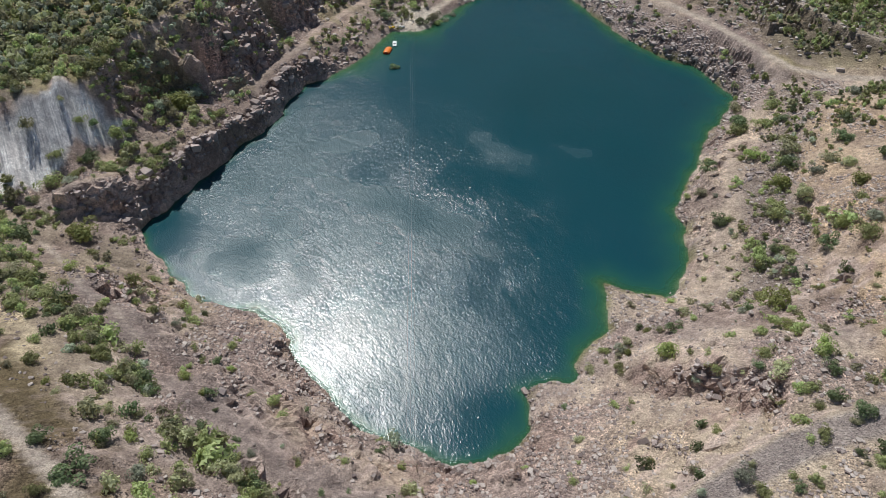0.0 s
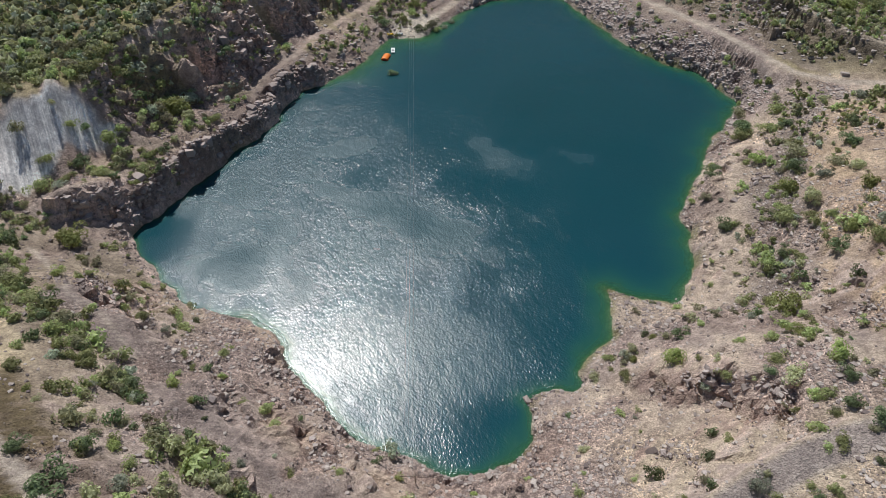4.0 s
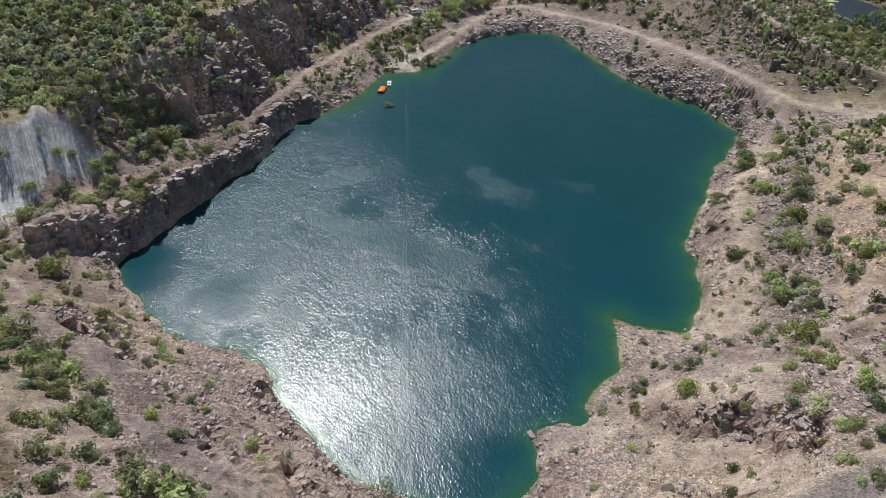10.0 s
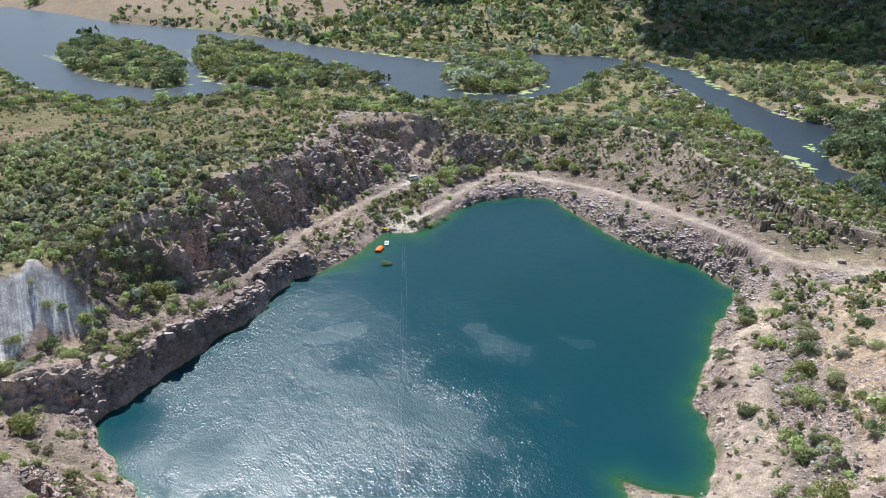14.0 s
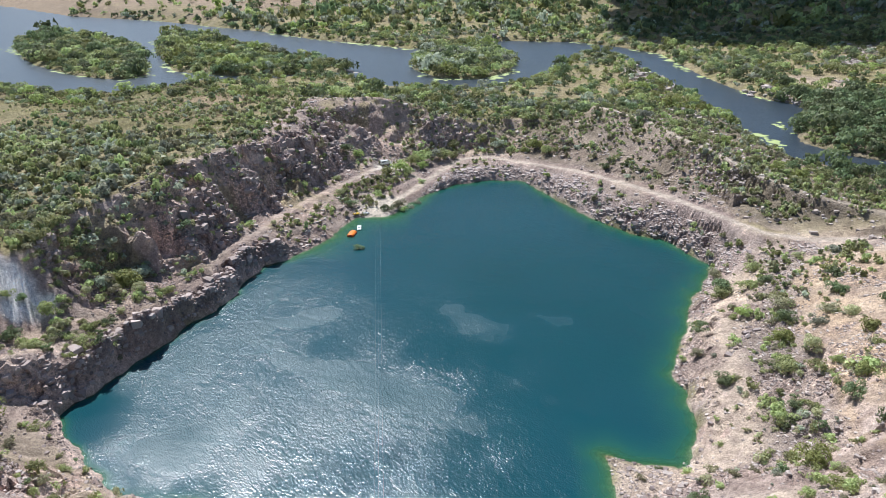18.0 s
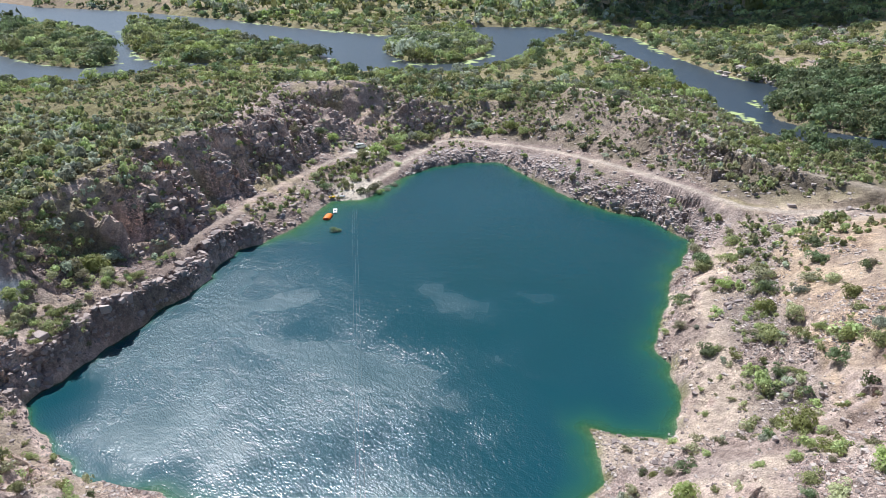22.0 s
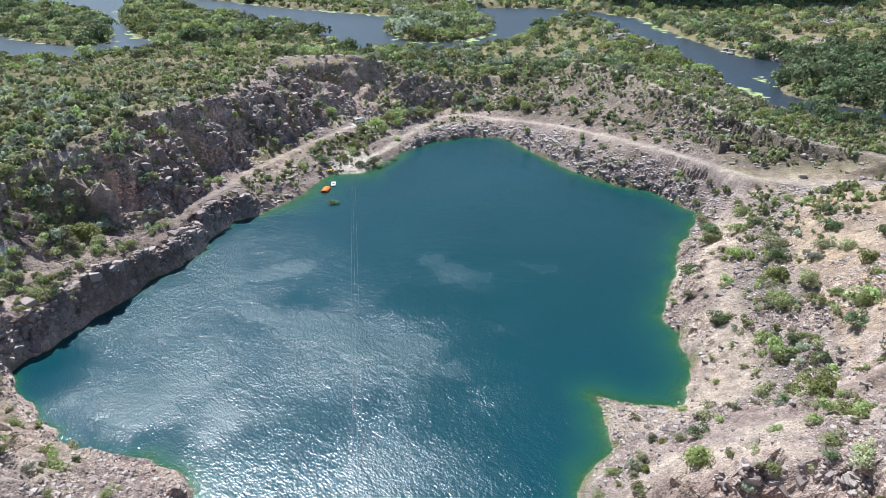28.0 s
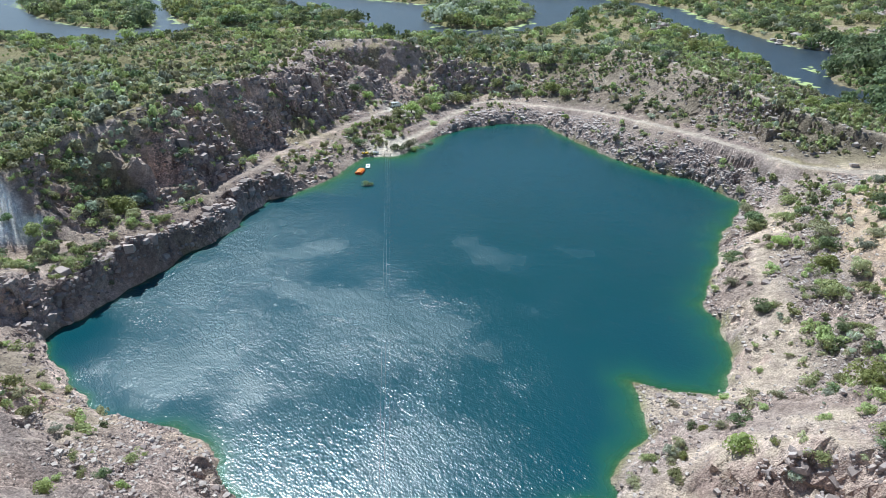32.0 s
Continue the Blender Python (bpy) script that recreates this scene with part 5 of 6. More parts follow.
def stones():
    def density(x, y):
        n, m = fbm(x, y, 11, 3, 421), fbm(x, y, 4, 2, 422)
        d = 0.07 + 0.85 * smooth(0.05, 0.5, n + 0.4 * m)
        shore = line_distance(x, y, SHORE, True)[0]
        d = np.maximum(d, 0.55 * smooth(9, 1, shore))
        gully = smooth(9, 4, line_distance(x, y, BREAKS["gully"])[0])
        d = np.maximum(d, gully * 0.85 * smooth(100, 112, y))
        tip = smooth(11, 5, np.hypot(x - 19, (y - 114) * 1.6))
        d = np.maximum(d, tip)
        d = d * (1 - 0.75 * smooth(-126, -134, x) * smooth(140, 160, y)) * (1 - 0.6 * smooth(52, 40, y) * (x < -45))
        strip = line_distance(x, y, BREAKS["haul_strip"])[0]
        slab = smooth(9, 4, line_distance(x, y, BREAKS["corner_bank"])[0] + 3 * m) * smooth(112, 122, y)
        return d * (1 - 0.8 * slab) * (1 - 0.85 * smooth(6, 3, strip)) * (line_distance(x, y, chalk)[0] > 12)

    xs, ys, r = sprinkle(230000, -128, 80, 34, 215, density, 530)
    ok = dry_land(xs, ys, 0.15) & off_road(xs, ys, -0.8)
    xs, ys = xs[ok], ys[ok]
    rs = np.clip(r.lognormal(-1.85, 0.5, len(xs)), 0.08, 0.6)
    dark = (xs < -90) | (r.uniform(0, 1, len(xs)) < 0.3)
    small = rs < 0.27
    for name, sel, protos, mat, lab in (("rubble", small & ~dark, PEBBLES, STONE, "small pale broken stones strewn over the quarry floor"),
                                        ("dark_rubble", small & dark, PEBBLES, DARK_STONE, "small dark broken stones strewn over the quarry floor"),
                                        ("loose_rocks", ~small & ~dark, ROCKS, STONE, "pale loose rocks strewn over slopes and banks"),
                                        ("dark_rocks", ~small & dark, ROCKS, DARK_STONE, "dark loose rocks strewn over slopes and banks")):
        scatter_mesh(name, protos, xs[sel], ys[sel], rs[sel], 1.0, mat, lab, "stones", 0.15)
    xs, ys, r = sprinkle(16000, -125, 100, 200, 352, lambda x, y: 0.15 + 0.6 * smooth(0.0, 0.5, fbm(x, y, 11, 3, 421)) + 0.4 * smooth(9, 2, line_distance(x, y, SHORE, True)[0]), 531)
    ok = dry_land(xs, ys, 0.15) & off_road(xs, ys, -0.4)
    xs, ys = xs[ok], ys[ok]
    scatter_mesh("far_rocks", ROCKS, xs, ys, np.clip(r.lognormal(-0.9, 0.5, len(xs)), 0.2, 1.3), 1.0, STONE, "broken rocks below the far quarry walls", "stones", 0.2)


def cliff_blocks():
    """Blocks that stand out of the quarry faces."""
    r = np.random.default_rng(545)
    for name, mat, n, box4, lab in (("west_cliff_blocks", CLIFF_STONE, 26000, (-135, -76, 112, 345), "dark fractured rock blocks of the western quarry wall"),
                                    ("north_cliff_blocks", CLIFF_STONE, 9000, (-76, 20, 322, 360), "dark fractured rock blocks of the far quarry wall"),
                                    ("lake_cliff_blocks", PINK_STONE, 34000, (-60, 66, 206, 316), "pinkish fractured rock blocks along the lake edge"),
                                    ("bank_blocks", PINK_STONE, 5000, (-100, 60, 56, 206), "pinkish fractured rock blocks of the quarry banks")):
        xs, ys = r.uniform(box4[0], box4[1], n), r.uniform(box4[2], box4[3], n)
        steep = sample(GX, GY, np.maximum(rough, 0.8 * lake_side * smooth(13, 9, lake_d)) * calm, xs, ys)
        ok = (r.uniform(0, 1, n) < smooth(0.3, 0.9, steep) * 0.85) & dry_land(xs, ys, 0.3) & off_road(xs, ys, 0.6) & (line_distance(xs, ys, chalk)[0] > 12)
        ramp = np.hypot(xs + 120, (ys - 172) * 0.36) < 10
        xs, ys = xs[ok & ~ramp], ys[ok & ~ramp]
        scale = {"bank_blocks": 0.5, "lake_cliff_blocks": 0.7}.get(name, 1.0)
        scatter_mesh(name, ROCKS, xs, ys, np.clip(scale * r.lognormal(-0.8, 0.55, len(xs)), 0.2, 1.8), 1.1, mat, lab, "rock face", 0.5 if name.startswith("lake") else 0.25)


def boulders():
    meshes = []
    for co, fa in ROCKS:
        for mat in (STONE, DARK_STONE):
            me = raw_mesh("boulder", co, fa)
            me.materials.append(mat)
            meshes.append(me)

    def density(x, y):
        shore = line_distance(x, y, SHORE, True)[0]
        d = 0.10 + 0.25 * smooth(5, 0.5, shore)
        d = np.maximum(d, 0.8 * smooth(5, 2, line_distance(x, y, BREAKS["outcrop_foot"])[0]))
        d = np.maximum(d, 0.8 * smooth(9, 4, np.hypot(x - 19, (y - 115) * 1.6)))
        d = np.maximum(d, 0.35 * smooth(8, 4, line_distance(x, y, BREAKS["gully"])[0]) * (y > 105))
        return d

    xs, ys, r = sprinkle(3600, -108, 62, 44, 200, density, 540)
    ok = dry_land(xs, ys, -0.3) & off_road(xs, ys, 0.4)
    for n, (x, y) in enumerate(zip(xs[ok][:270], ys[ok][:270])):
        k = (n * 5) % len(meshes)
        dark = k % 2 == 1
        ob = new("boulder", meshes[k])
        s = float(np.clip(r.lognormal(-1.1, 0.32), 0.22, 0.6))
        ob.location = (x, y, height(x, y) + 0.12 * s)
        ob.scale = (s, s * r.uniform(0.7, 1.1), s * r.uniform(0.7, 1.1))
        ob.rotation_euler = (r.uniform(-0.4, 0.4), r.uniform(-0.4, 0.4), r.uniform(0, 6.28))
        tagged(ob, "dark angular boulder lying on the quarry bank" if dark else "pale angular boulder lying on the quarry bank", "boulder", "boulders on the banks")


def outcrop():
    """Broken ledges of angular blocks: above the cape, on the eastern bank and on the near slope."""
    r = np.random.default_rng(548)
    meshes = []
    for co, fa in ROCKS:
        me = raw_mesh("ledge_block", co, fa)
        me.materials.append((PINK_STONE, CLIFF_STONE, CLIFF_STONE)[len(meshes) % 3])
        meshes.append(me)
    lines = [([p[:2] for p in BREAKS["outcrop_top"][2:]], 90, 0.85, 1.7), ([(43.3, 152.5), (48, 160), (51.5, 163.7)], 34, 1.0, 1.2), ([(50, 150), (54.4, 154.5)], 16, 1.0, 1.0),
             ([(-95.2, 92.1), (-90, 87.5), (-84.7, 83.1)], 26, 0.8, 0.8), ([(-58.4, 50.1), (-53, 45), (-48.7, 40.6)], 22, 0.8, 0.8),
             ([(17.1, 72.5), (20, 69.5), (23, 66.7)], 24, 0.7, 0.8), ([(-1.0, 83.5), (1.2, 86.0)], 12, 0.8, 0.5)]
    for line, count, size, wide in lines:
        for n in range(count):
            u = r.uniform(0, len(line) - 1.001)
            (ax, ay), (bx, by) = line[int(u)], line[int(u) + 1]
            x = ax + (bx - ax) * (u % 1) + r.normal(0, 0.5)
            y = ay + (by - ay) * (u % 1) - abs(r.normal(0.4, wide))
            s = float(np.clip(size * r.lognormal(-0.95, 0.45), 0.22, 0.95))
            ob = new("ledge_block", meshes[n % len(meshes)])
            ob.location = (x, y, height(x, y) + 0.1 * s)
            ob.scale = (s * 1.2, s * r.uniform(0.7, 1.0), s * r.uniform(0.8, 1.2))
            ob.rotation_euler = (r.uniform(-0.5, 0.5), r.uniform(-0.5, 0.5), r.uniform(0, 6.28))
            shade = ("angular pinkish rock block of a broken ledge", "angular brown rock block of a broken ledge", "rough angular rock block of a broken ledge")[n % len(meshes) % 3]
            tagged(ob, shade, "rock", "blocks of the broken ledges")


stones()
cliff_blocks()
boulders()
outcrop()


# ---- single trees by the upper road and on the rim ----
def trees():
    protos = {k: [plant_proto(700 + 17 * i + 5 * len(k), 1100, 14, 0.072, 1.15, "tree", KINDS[k][0], 1.0) for i in range(2)] for k in ("green", "dark", "silver", "bright")}
    rows = [(40.5, 325, 3.6, "silver"), (36, 318, 2.4, "dark"), (52, 318, 2.6, "green"), (70, 300, 2.8, "bright"), (80, 262, 3.0, "bright"), (88, 258, 3.2, "bright"), (74, 270, 2.6, "green"),
            (96, 262, 3.2, "green"), (104, 250, 3.4, "green"), (90, 275, 2.8, "dark"), (62, 300, 2.4, "green"), (20, 340, 2.6, "dark"), (-35, 338, 3.0, "green"), (-48, 334, 3.2, "green"),
            (-58, 318, 2.6, "green"), (-62, 312, 2.4, "bright"), (-70, 272, 2.4, "bright"), (-69, 266, 2.0, "green"), (-71, 260, 1.8, "green"), (-57, 258, 1.8, "green"), (-55, 262, 1.6, "silver"),
            (-53, 268, 1.5, "silver")]
    rows += [(-69.3, 288.6, 3.0, "green"), (-66.0, 295.9, 3.7, "bright"), (-62.7, 304.2, 3.8, "green"), (-58.6, 309.7, 3.8, "green"), (-54.5, 315.8, 3.6, "silver"),
             (-49.6, 318.0, 3.7, "green"), (-61.7, 293.3, 2.7, "green"), (-57.2, 302.3, 2.8, "bright"), (-46.2, 321.5, 2.6, "green"),
             (-26.5, 333.8, 3.8, "silver"), (-19.6, 330.9, 2.4, "green"), (-7.9, 327.5, 3.7, "bright"), (-2.6, 321.4, 2.9, "green"), (-12.9, 327.4, 2.1, "bright")]
    labels = {"green": "leafy green tree by the quarry road", "dark": "dark green tree on the quarry rim", "silver": "silver-leaved round tree by the road", "bright": "bright yellow-green tree by the quarry road"}
    for n, (x, y, r, k) in enumerate(rows):
        place_plant("tree", protos[k][n % 2], x, y, r, 1.05, labels[k], "tree", "trees by the roads", 0.15)


trees()


# ---- river: weed, rocks and bars ----
def river_things():
    xs, ys, r = sprinkle(60000, -700, 260, 280, 900, lambda x, y: 0.35 + 0.65 * smooth(-0.1, 0.4, fbm(x, y, 40, 3, 431)), 550)
    wet = inside(xs, ys, RIVER)
    bank = line_distance(xs, ys, RIVER, True)[0]
    for isle in ISLANDS:
        wet &= ~inside(xs, ys, isle)
        bank = np.minimum(bank, line_distance(xs, ys, isle, True)[0])
    ok = wet & (bank < 3.5 + 7 * fbm(xs, ys, 30, 2, 432))
    xs, ys = xs[ok], ys[ok]
    pads = []
    for k in range(4):
        q = np.random.default_rng(560 + k)
        ang = np.arange(9) / 9 * 6.283
        rad = q.uniform(0.6, 1.2, 9)
        ring = np.stack([np.cos(ang) * rad, np.sin(ang) * rad * 0.6, np.zeros(9)], -1)
        co = np.vstack([ring, ring * (0.8, 0.8, 0) + (0, 0, 0.03), [(0, 0, 0.05)]])
        fa = [(i, (i + 1) % 9, 9 + (i + 1) % 9) for i in range(9)] + [(i, 9 + (i + 1) % 9, 9 + i) for i in range(9)] + [(9 + i, 9 + (i + 1) % 9, 18) for i in range(9)]
        pads.append((co, np.array(fa)))
    weed = plain("river_weed", (0.42, 0.48, 0.20), 0.8, 3.0, 0.5)
    q = r.lognormal(0.55, 0.45, len(xs))
    me = scatter_flat("river_weed", pads, xs, ys, q, RIVER_Z + 0.03, weed, "pale green floating weed along the river banks", "water plants")
    # pale rock bars in the east channel and at the island's tip
    spots = [(136, 407, 9), (126, 420, 6), (116, 440, 6), (70, 468, 12), (66, 500, 11), (60, 540, 9), (78, 440, 7), (-142, 503, 6), (96, 372, 4), (-230, 648, 7), (-60, 690, 10), (-560, 700, 8)]
    px, py = [], []
    for x, y, w in spots:
        n = int(w * 3.2)
        px.append(x + r.normal(0, w * 0.6, n))
        py.append(y + r.normal(0, w * 0.9, n))
    px, py = np.concatenate(px), np.concatenate(py)
    scatter_mesh("river_rocks", ROCKS, px, py, np.clip(r.lognormal(0.25, 0.5, len(px)), 0.5, 3.2), 0.8, STONE, "pale rounded rocks and bars in the river", "rocks", -0.2)


def scatter_flat(name, protos, xs, ys, rs, z, material, label, category):
    turn = rng.uniform(0, 6.283, len(xs))
    cos, fas, base = [], [], 0
    for n in range(len(xs)):
        co, fa = protos[n % len(protos)]
        c, s = math.cos(turn[n]), math.sin(turn[n])
        m = np.stack([(co[:, 0] * c - co[:, 1] * s) * rs[n] + xs[n], (co[:, 0] * s + co[:, 1] * c) * rs[n] + ys[n], co[:, 2] + z + 0.004 * (n % 7)], -1)
        cos.append(m)
        fas.append(fa + base)
        base += len(m)
    return tagged(mesh_object(name, raw_mesh(name, np.concatenate(cos), np.concatenate(fas)), material), label, category, "", "stuff")


river_things()


def ridge_rocks():
    """Pale weathered outcrops on the ridge between the quarry and the river and on the hillside across it."""
    r = np.random.default_rng(571)
    px, py = [], []
    for x, y, w in ((50, 508, 8), (56, 480, 9), (62, 446, 8), (60, 420, 5), (62, 372, 6), (66, 356, 5), (216, 567, 16), (200, 530, 14), (222, 520, 12), (176, 470, 6), (-226, 408, 6), (-214, 404, 6)):
        n = int(w * 9)
        px.append(x + r.normal(0, w * 0.4, n))
        py.append(y + r.normal(0, w * 0.7, n))
    px, py = np.concatenate(px), np.concatenate(py)
    ok = dry_land(px, py)
    px, py = px[ok], py[ok]
    scatter_mesh("ridge_rocks", ROCKS, px, py, np.clip(r.lognormal(0.0, 0.45, len(px)), 0.4, 2.2), 1.0, STONE, "pale weathered rock outcrops among riverside scrub", "rocks", 0.1)


ridge_rocks()


# ---- things on the beach and the water ----
def box(bm, size, at, turn=0.0):
    m = Matrix.Translation(at) @ Matrix.Rotation(turn, 4, "Z") @ Matrix.Diagonal((*size, 1))
    bmesh.ops.create_cube(bm, size=1.0, matrix=m)
    return bm


def soft_box(size, at=(0, 0, 0), bevel=0.1, segments=2):
    bm = box(bmesh.new(), size, at)
    bmesh.ops.bevel(bm, geom=bm.edges[:], offset=bevel, segments=segments, profile=0.6, affect="EDGES")
    return bm


def tube(points, radius, sides=8):
    """A pipe through the given points."""
    bm = bmesh.new()
    pts = [Vector(p) for p in points]
    rings = []
    for i, p in enumerate(pts):
        way = (pts[min(i + 1, len(pts) - 1)] - pts[max(i - 1, 0)]).normalized()
        side = way.orthogonal().normalized() if i == 0 else (side - way * side.dot(way)).normalized()
        up = way.cross(side)
        rings.append([bm.verts.new(p + (side * math.cos(a) + up * math.sin(a)) * radius) for a in (k / sides * math.tau for k in range(sides))])
    for a, b in zip(rings[:-1], rings[1:]):
        for k in range(sides):
            bm.faces.new((a[k], a[(k + 1) % sides], b[(k + 1) % sides], b[k]))
    bm.faces.new(rings[0][::-1])
    bm.faces.new(rings[-1])
    return bm


def disc(radius, width, at, axis="Y", sides=20):
    bm = bmesh.new()
    turn = Matrix.Rotation(math.pi / 2, 4, "X") if axis == "Y" else Matrix.Identity(4)
    bmesh.ops.create_cone(bm, cap_ends=True, segments=sides, radius1=radius, radius2=radius, depth=width, matrix=Matrix.Translation(at) @ turn)
    bmesh.ops.bevel(bm, geom=[e for e in bm.edges if len(e.link_faces) == 2 and e.calc_face_angle(0) > 1], offset=min(radius, width) * 0.15, segments=1, affect="EDGES")
    return bm


ORANGE = plain("orange_vinyl", (0.85, 0.22, 0.02), 0.45, 0.6, 0.25)
RED = plain("red_vinyl", (0.62, 0.06, 0.03), 0.45, 0.5, 0.25)
YELLOW = plain("yellow_plastic", (0.80, 0.50, 0.02), 0.4, 0.4, 0.2)
WHITE = plain("white_plastic", (0.78, 0.79, 0.76), 0.45, 0.5, 0.2)
GREY = plain("grey_plastic", (0.42, 0.43, 0.45), 0.5, 0.4, 0.3)
PAINT = plain("white_car_paint", (0.80, 0.80, 0.78), 0.25, 0.8, 0.12, 0.0, 0.5)
RUBBER = plain("black_rubber", (0.02, 0.02, 0.02), 0.8, 0.2, 0.4)
STEEL = plain("galvanised_steel", (0.42, 0.43, 0.44), 0.4, 0.3, 0.4, 0.9)
TIMBER = plain("weathered_timber", (0.24, 0.19, 0.14), 0.85, 0.3, 0.6)
PANE = plain("dark_glass", (0.02, 0.03, 0.035), 0.08, 1.0, 0.1, 0.0, 0.6)


def airbag(x, y, turn):
    """The inflated orange jumping cushion that floats by the beach."""
    root = new("inflatable_airbag")
    long, wide, tall = 4.8, 2.6, 1.3
    bm = bmesh.new()
    rings, n, sides = [], 15, 16
    for i in range(n):
        u = i / (n - 1)
        pinch = 1 - 0.22 * abs(2 * u - 1) ** 10
        rib = 1 + 0.025 * math.cos(u * math.tau * 7)
        rings.append([bm.verts.new(((u - 0.5) * long, math.cos(a) * wide / 2 * pinch * rib, 0.42 + math.sin(a) * tall / 2 * pinch * rib)) for a in (k / sides * math.tau for k in range(sides))])
    for a, b in zip(rings[:-1], rings[1:]):
        for k in range(sides):
            bm.faces.new((a[k], a[(k + 1) % sides], b[(k + 1) % sides], b[k]))
    bm.faces.new(rings[0][::-1])
    bm.faces.new(rings[-1])
    part("cushion", bm, ORANGE, root, "orange inflated vinyl cushion", True)
    for s in (-1, 1):
        part("side_panel", soft_box((long * 0.9, 0.10, 0.5), (0, s * wide * 0.475, 0.36), 0.05), RED, root, "red vinyl side panel")
        part("end_flap", soft_box((0.16, wide * 0.6, 0.6), (s * (long / 2 + 0.02), 0, 0.42), 0.06), RED, root, "red vinyl end flap")
        for u in (-0.3, 0.3):
            part("strap", tube([(u * long, s * wide * 0.3, 1.0), (u * long, s * wide * 0.52, 0.5), (u * long, s * wide * 0.42, 0.05)], 0.03, 6), RUBBER, root, "black strap")
    root.matrix_world = pose(x, y, LAKE_Z - 0.12, 0, 0, turn)
    tagged(root, "orange and red inflatable airbag floating near the beach", "airbag")


def raft(x, y, turn):
    root = new("floating_platform")
    part("deck", soft_box((4.2, 1.5, 0.10), (0, 0, 0.34), 0.03), WHITE, root, "white plastic deck")
    for s in (-1, 1):
        part("pontoon", tube([(-2.2, s * 0.5, 0.12), (-1.9, s * 0.5, 0.12), (1.9, s * 0.5, 0.12), (2.2, s * 0.5, 0.16)], 0.22, 10), GREY, root, "grey pontoon")
    part("backrest", soft_box((0.10, 0.9, 0.45), (-0.5, 0, 0.6), 0.03), WHITE, root)
    part("seat", soft_box((0.5, 0.9, 0.12), (-0.2, 0, 0.45), 0.03), GREY, root)
    root.matrix_world = pose(x, y, LAKE_Z - 0.03, 0, 0, turn)
    tagged(root, "small white floating platform on grey pontoons", "raft")


def pedal_boat(x, y, z, turn, mat, label):
    root = new("pedal_boat")
    for s in (-1, 1):
        bm = soft_box((2.5, 0.48, 0.42), (0, s * 0.5, 0.22), 0.14, 3)
        for v in bm.verts:
            k = abs(v.co.x) / 1.25
            if k > 0.6:
                v.co.y = s * 0.5 + (v.co.y - s * 0.5) * (1 - (k - 0.6) * 1.4)
                v.co.z += (k - 0.6) * 0.25
        part("hull", bm, mat, root)
    part("deck", soft_box((1.5, 0.9, 0.10), (-0.1, 0, 0.42), 0.03), mat, root)
    for s in (-1, 1):
        part("seat", soft_box((0.45, 0.38, 0.35), (-0.35, s * 0.24, 0.6), 0.06), GREY, root, "grey moulded seat")
    part("steering_lever", tube([(0.3, 0, 0.45), (0.35, 0, 0.75), (0.25, 0, 0.82)], 0.025, 6), STEEL, root)
    root.matrix_world = pose(x, y, z, 0, 0, turn)
    tagged(root, label, "pedal boat", "boats at the beach")


def van(x, y, turn):
    """A parked minibus."""
    root = new("van")
    side = [(-2.4, 0.45), (2.2, 0.45), (2.45, 0.75), (2.4, 1.05), (1.75, 1.2), (1.2, 1.95), (0.9, 2.1), (-2.2, 2.1), (-2.42, 1.9)]
    bm = bmesh.new()
    left = [bm.verts.new((px, -0.92 + (0.10 if pz > 1.25 else 0), pz)) for px, pz in side]
    right = [bm.verts.new((px, 0.92 - (0.10 if pz > 1.25 else 0), pz)) for px, pz in side]
    bm.faces.new(left)
    bm.faces.new(right[::-1])
    for k in range(len(side)):
        j = (k + 1) % len(side)
        bm.faces.new((left[k], right[k], right[j], left[j]))
    bmesh.ops.recalc_face_normals(bm, faces=bm.faces[:])
    bmesh.ops.bevel(bm, geom=bm.edges[:], offset=0.07, segments=2, affect="EDGES")
    body = part("body", bm, PAINT, root, "white painted body")
    bm = bmesh.new()
    quad = [bm.verts.new(p) for p in ((1.74, -0.72, 1.27), (1.74, 0.72, 1.27), (1.30, 0.68, 1.88), (1.30, -0.68, 1.88))]
    bm.faces.new(quad)
    r = bmesh.ops.extrude_face_region(bm, geom=bm.faces[:])
    bmesh.ops.translate(bm, verts=[v for v in r["geom"] if isinstance(v, bmesh.types.BMVert)], vec=(0.05, 0, 0.04))
    part("windscreen", bm, PANE, root, "dark windscreen")
    for s in (-1, 1):
        for cx, w in ((-1.7, 0.9), (-0.6, 0.95), (0.5, 0.85)):
            part("side_window", soft_box((w, 0.03, 0.52), (cx, s * 0.845, 1.6), 0.012, 1), PANE, root, "dark side window")
        for cx in (-1.5, 1.5):
            wheel = part("wheel", disc(0.34, 0.22, (cx, s * 0.84, 0.34)), RUBBER, root, "black tyre")
            part("rim", disc(0.2, 0.24, (cx, s * 0.845, 0.34)), STEEL, wheel, "steel rim")
        part("headlight", soft_box((0.06, 0.3, 0.16), (2.43, s * 0.66, 0.92), 0.02, 1), WHITE, root)
        part("mirror", soft_box((0.10, 0.2, 0.24), (1.45, s * 1.02, 1.35), 0.03, 1), RUBBER, root)
    part("bumper", soft_box((0.16, 1.8, 0.22), (2.46, 0, 0.56), 0.05), GREY, root, "grey bumper")
    part("rear_bumper", soft_box((0.16, 1.8, 0.22), (-2.44, 0, 0.56), 0.05), GREY, root, "grey bumper")
    part("rear_window", soft_box((0.04, 1.3, 0.5), (-2.43, 0, 1.55), 0.012, 1), PANE, root, "dark rear window")
    root.matrix_world = pose(x, y, height(x, y) + 0.02, 0, 0, turn)
    tagged(root, "white minibus parked on the pale yard above the beach", "van")


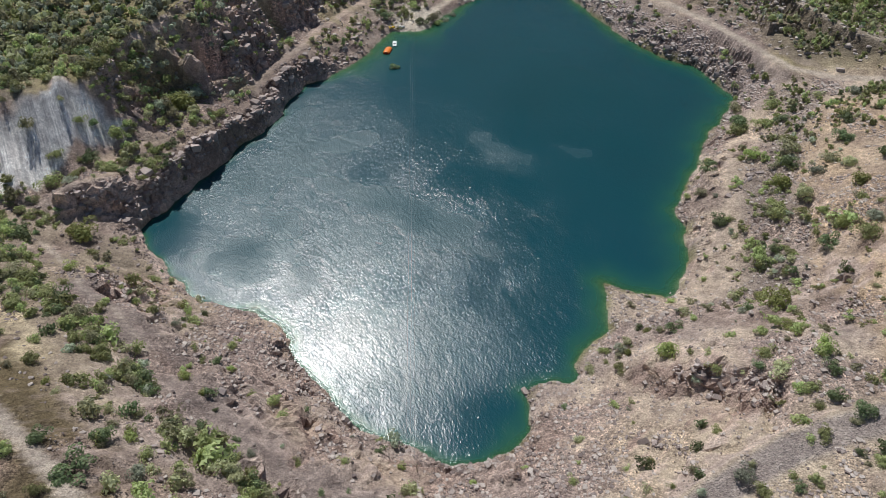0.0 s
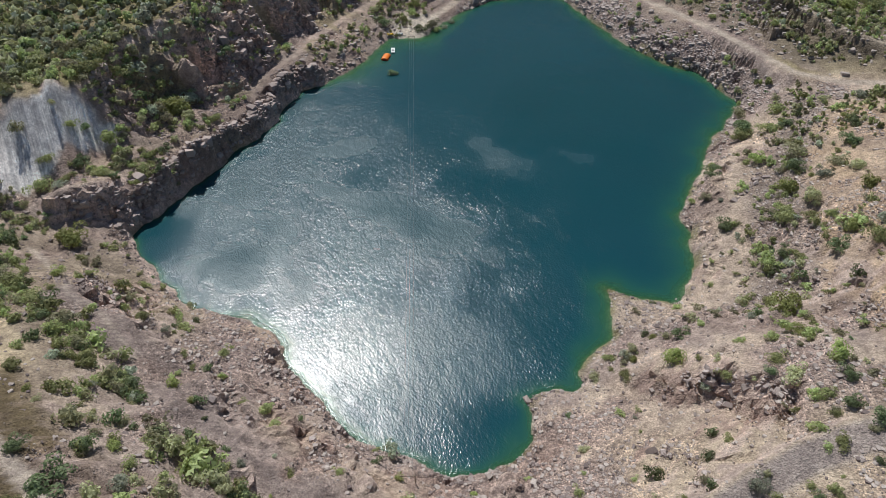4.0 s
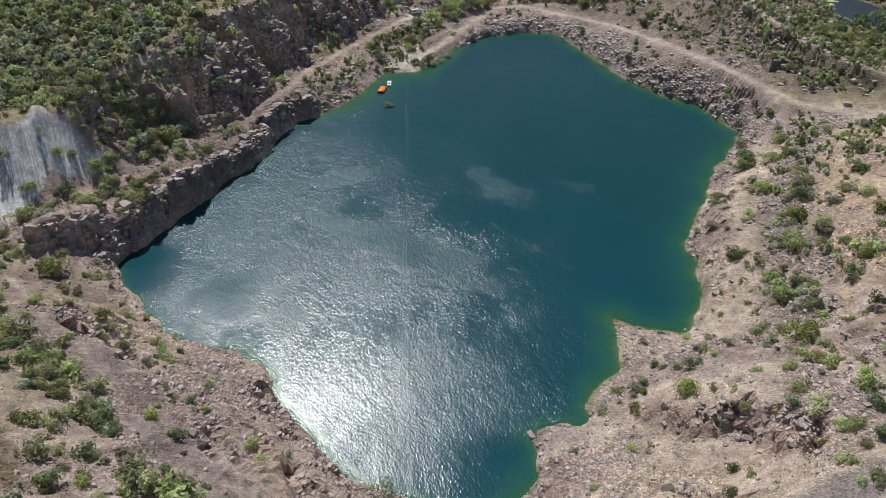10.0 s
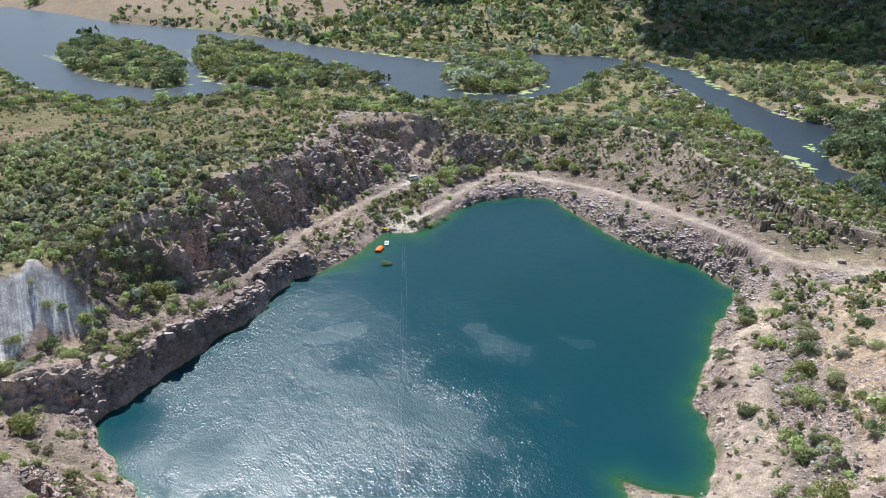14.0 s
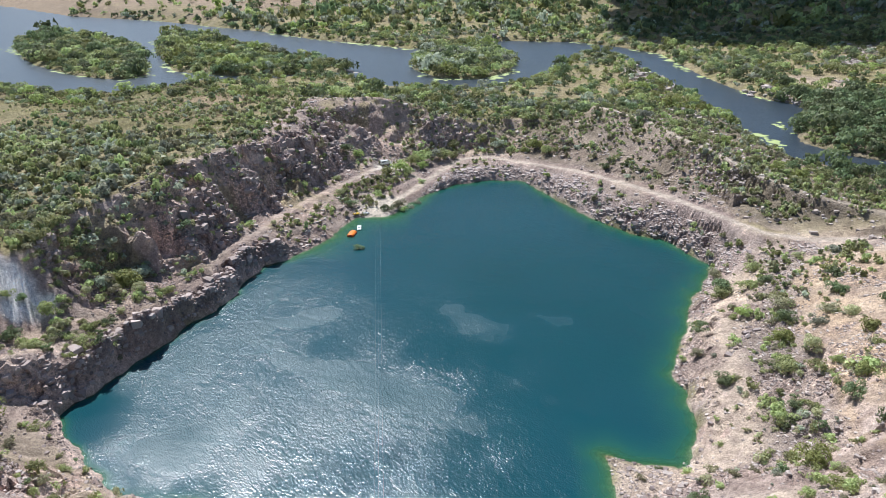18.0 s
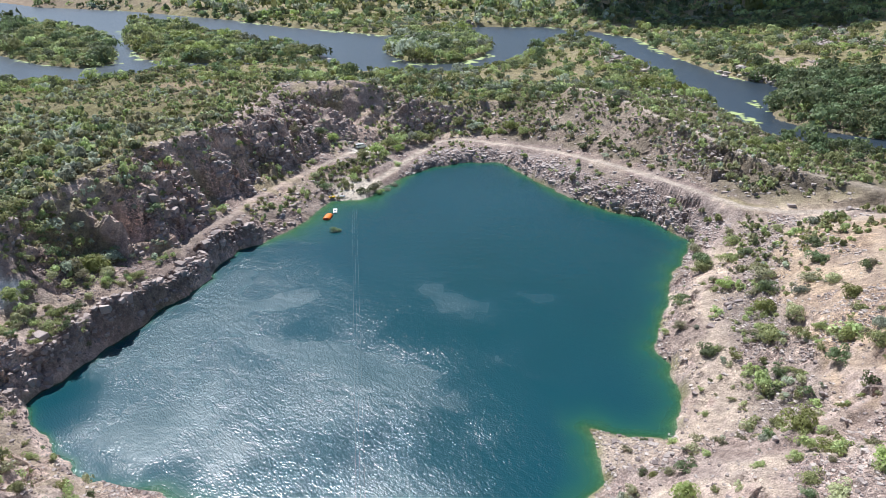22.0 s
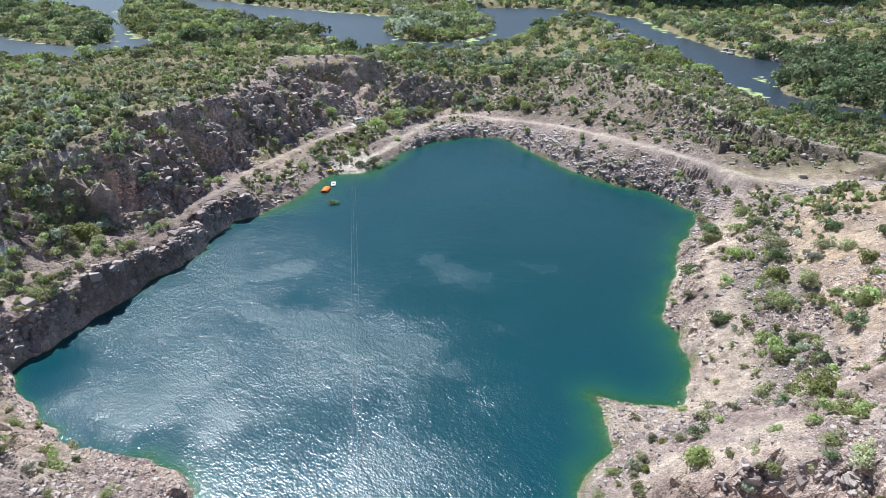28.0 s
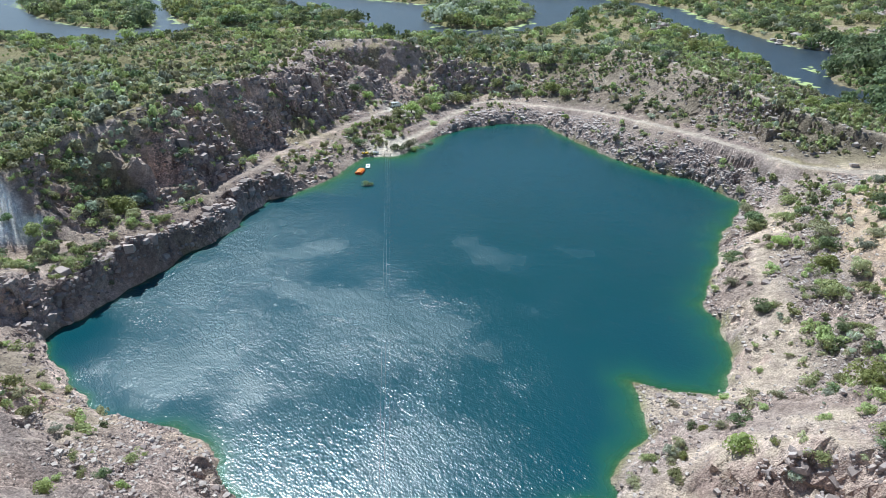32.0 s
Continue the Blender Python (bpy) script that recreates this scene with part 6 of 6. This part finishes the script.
def cableway():
    """Three thin cables over the lake, from a frame on the beach to one on the near bank."""
    root = new("cable_line")
    a, b = Vector((-64.6, 247.5, 1.6)), Vector((-17.8, 57.6, height(-17.8, 57.6) + 1.3))
    across = Vector(((b - a).y, -(b - a).x, 0)).normalized()
    for off in (-0.75, 0.05, 0.75):
        pts = []
        for k in range(41):
            u = k / 40
            p = a.lerp(b, u) + across * off
            p.z -= 4 * u * (1 - u) * 0.7
            pts.append(p)
        part("cable", tube(pts, 0.012, 5), STEEL, root, "thin steel cable")
    for end in (a, b):
        base = height(end.x, end.y)
        for s in (-1, 1):
            p = end + across * s * 1.1
            part("post", tube([(p.x, p.y, height(p.x, p.y) - 0.3), (p.x, p.y, end.z + 0.15)], 0.09, 8), TIMBER, root, "weathered timber post")
        p, q = end + across * 1.3, end - across * 1.3
        part("crossbar", tube([(p.x, p.y, end.z), (q.x, q.y, end.z)], 0.08, 8), TIMBER, root, "weathered timber crossbar")
    tagged(root, "three thin steel cables stretched over the lake between timber frames", "cable line")


def islet(x, y):
    rock = new("half_sunken_rock", bpy.data.objects["boulder"].data)
    rock.location, rock.scale = (x, y, -0.05), (0.9, 0.8, 0.4)
    tagged(rock, "dark wet rock just breaking the lake surface", "rock")
    root = new("bush")
    for nm, me in (("crown", BUSH_MESHES["dark"][0][0]), ("stems", BUSH_MESHES["dark"][0][1])):
        ob = new(nm, me)
        ob.parent = root
    root.location, root.scale = (x, y, 0.0), (2.0, 1.8, 1.3)
    tagged(root, "dark bush growing on a rock in the lake", "bush")


airbag(-70.2, 230.6, 90)
raft(-69.2, 237.0, 104)
pedal_boat(-73.6, 249.4, height(-73.6, 249.4) + 0.05, 25, YELLOW, "yellow pedal boat drawn up at the water's edge")
pedal_boat(-70.0, 250.6, height(-70.0, 250.6) + 0.05, 15, GREY, "grey pedal boat drawn up on the beach")
van(-73.4, 300.0, 35)
cableway()
islet(-64.0, 218.3)


# ---- the cloud whose shadow lies on the far hills, high outside the view ----
def cloud(height_over, reach):
    """Flat-based puffs whose shade lies over the hills east and north of the river."""
    r = np.random.default_rng(81)
    drift = Vector((-sun_way.x, -sun_way.y)) / sun_way.z * (height_over - 30)
    co, fa, base = [], [], 0
    spots = [(x, y) for x in range(140, 900, 100) for y in range(745, 1700, 105)] + [(x, y) for x in range(-160, 140, 100) for y in range(1150, 1700, 105)] + [(x, 660) for x in range(260, 900, 100)]
    for k, (sx, sy) in enumerate(spots):
        bm = bmesh.new()
        bmesh.ops.create_icosphere(bm, subdivisions=2, radius=1.0)
        size = r.uniform(78, 112)
        pts = np.array([v.co[:] for v in bm.verts])
        bump = 1 + 0.16 * fbm(pts[:, 0] * 3 + k, pts[:, 1] * 3 + pts[:, 2] * 2, 1.0, 3, 90)
        at = (sx - drift.x + r.uniform(-16, 16), sy - drift.y + r.uniform(-16, 16), height_over + r.uniform(0, reach))
        pts = pts * bump[:, None] * (size, size, size * 0.45) + at
        bm.verts.index_update()
        co.append(pts)
        fa.append(np.array([[v.index for v in f.verts] for f in bm.faces]) + base)
        base += len(pts)
        bm.free()
    s = Shader("cloud_white")
    puff = s.noise(40, 4)
    mat = s.done(s.mix(puff, (0.86, 0.87, 0.88), (0.93, 0.93, 0.93)), 1.0, s.bump(puff, 0.4, 10), 0.0, 0.0)
    ob = mesh_object("cloud", raw_mesh("cloud", np.concatenate(co), np.concatenate(fa), False), mat)
    tagged(ob, "white fair-weather cloud shading the far wooded hills", "cloud", "", "structure")


cloud(700, 40)
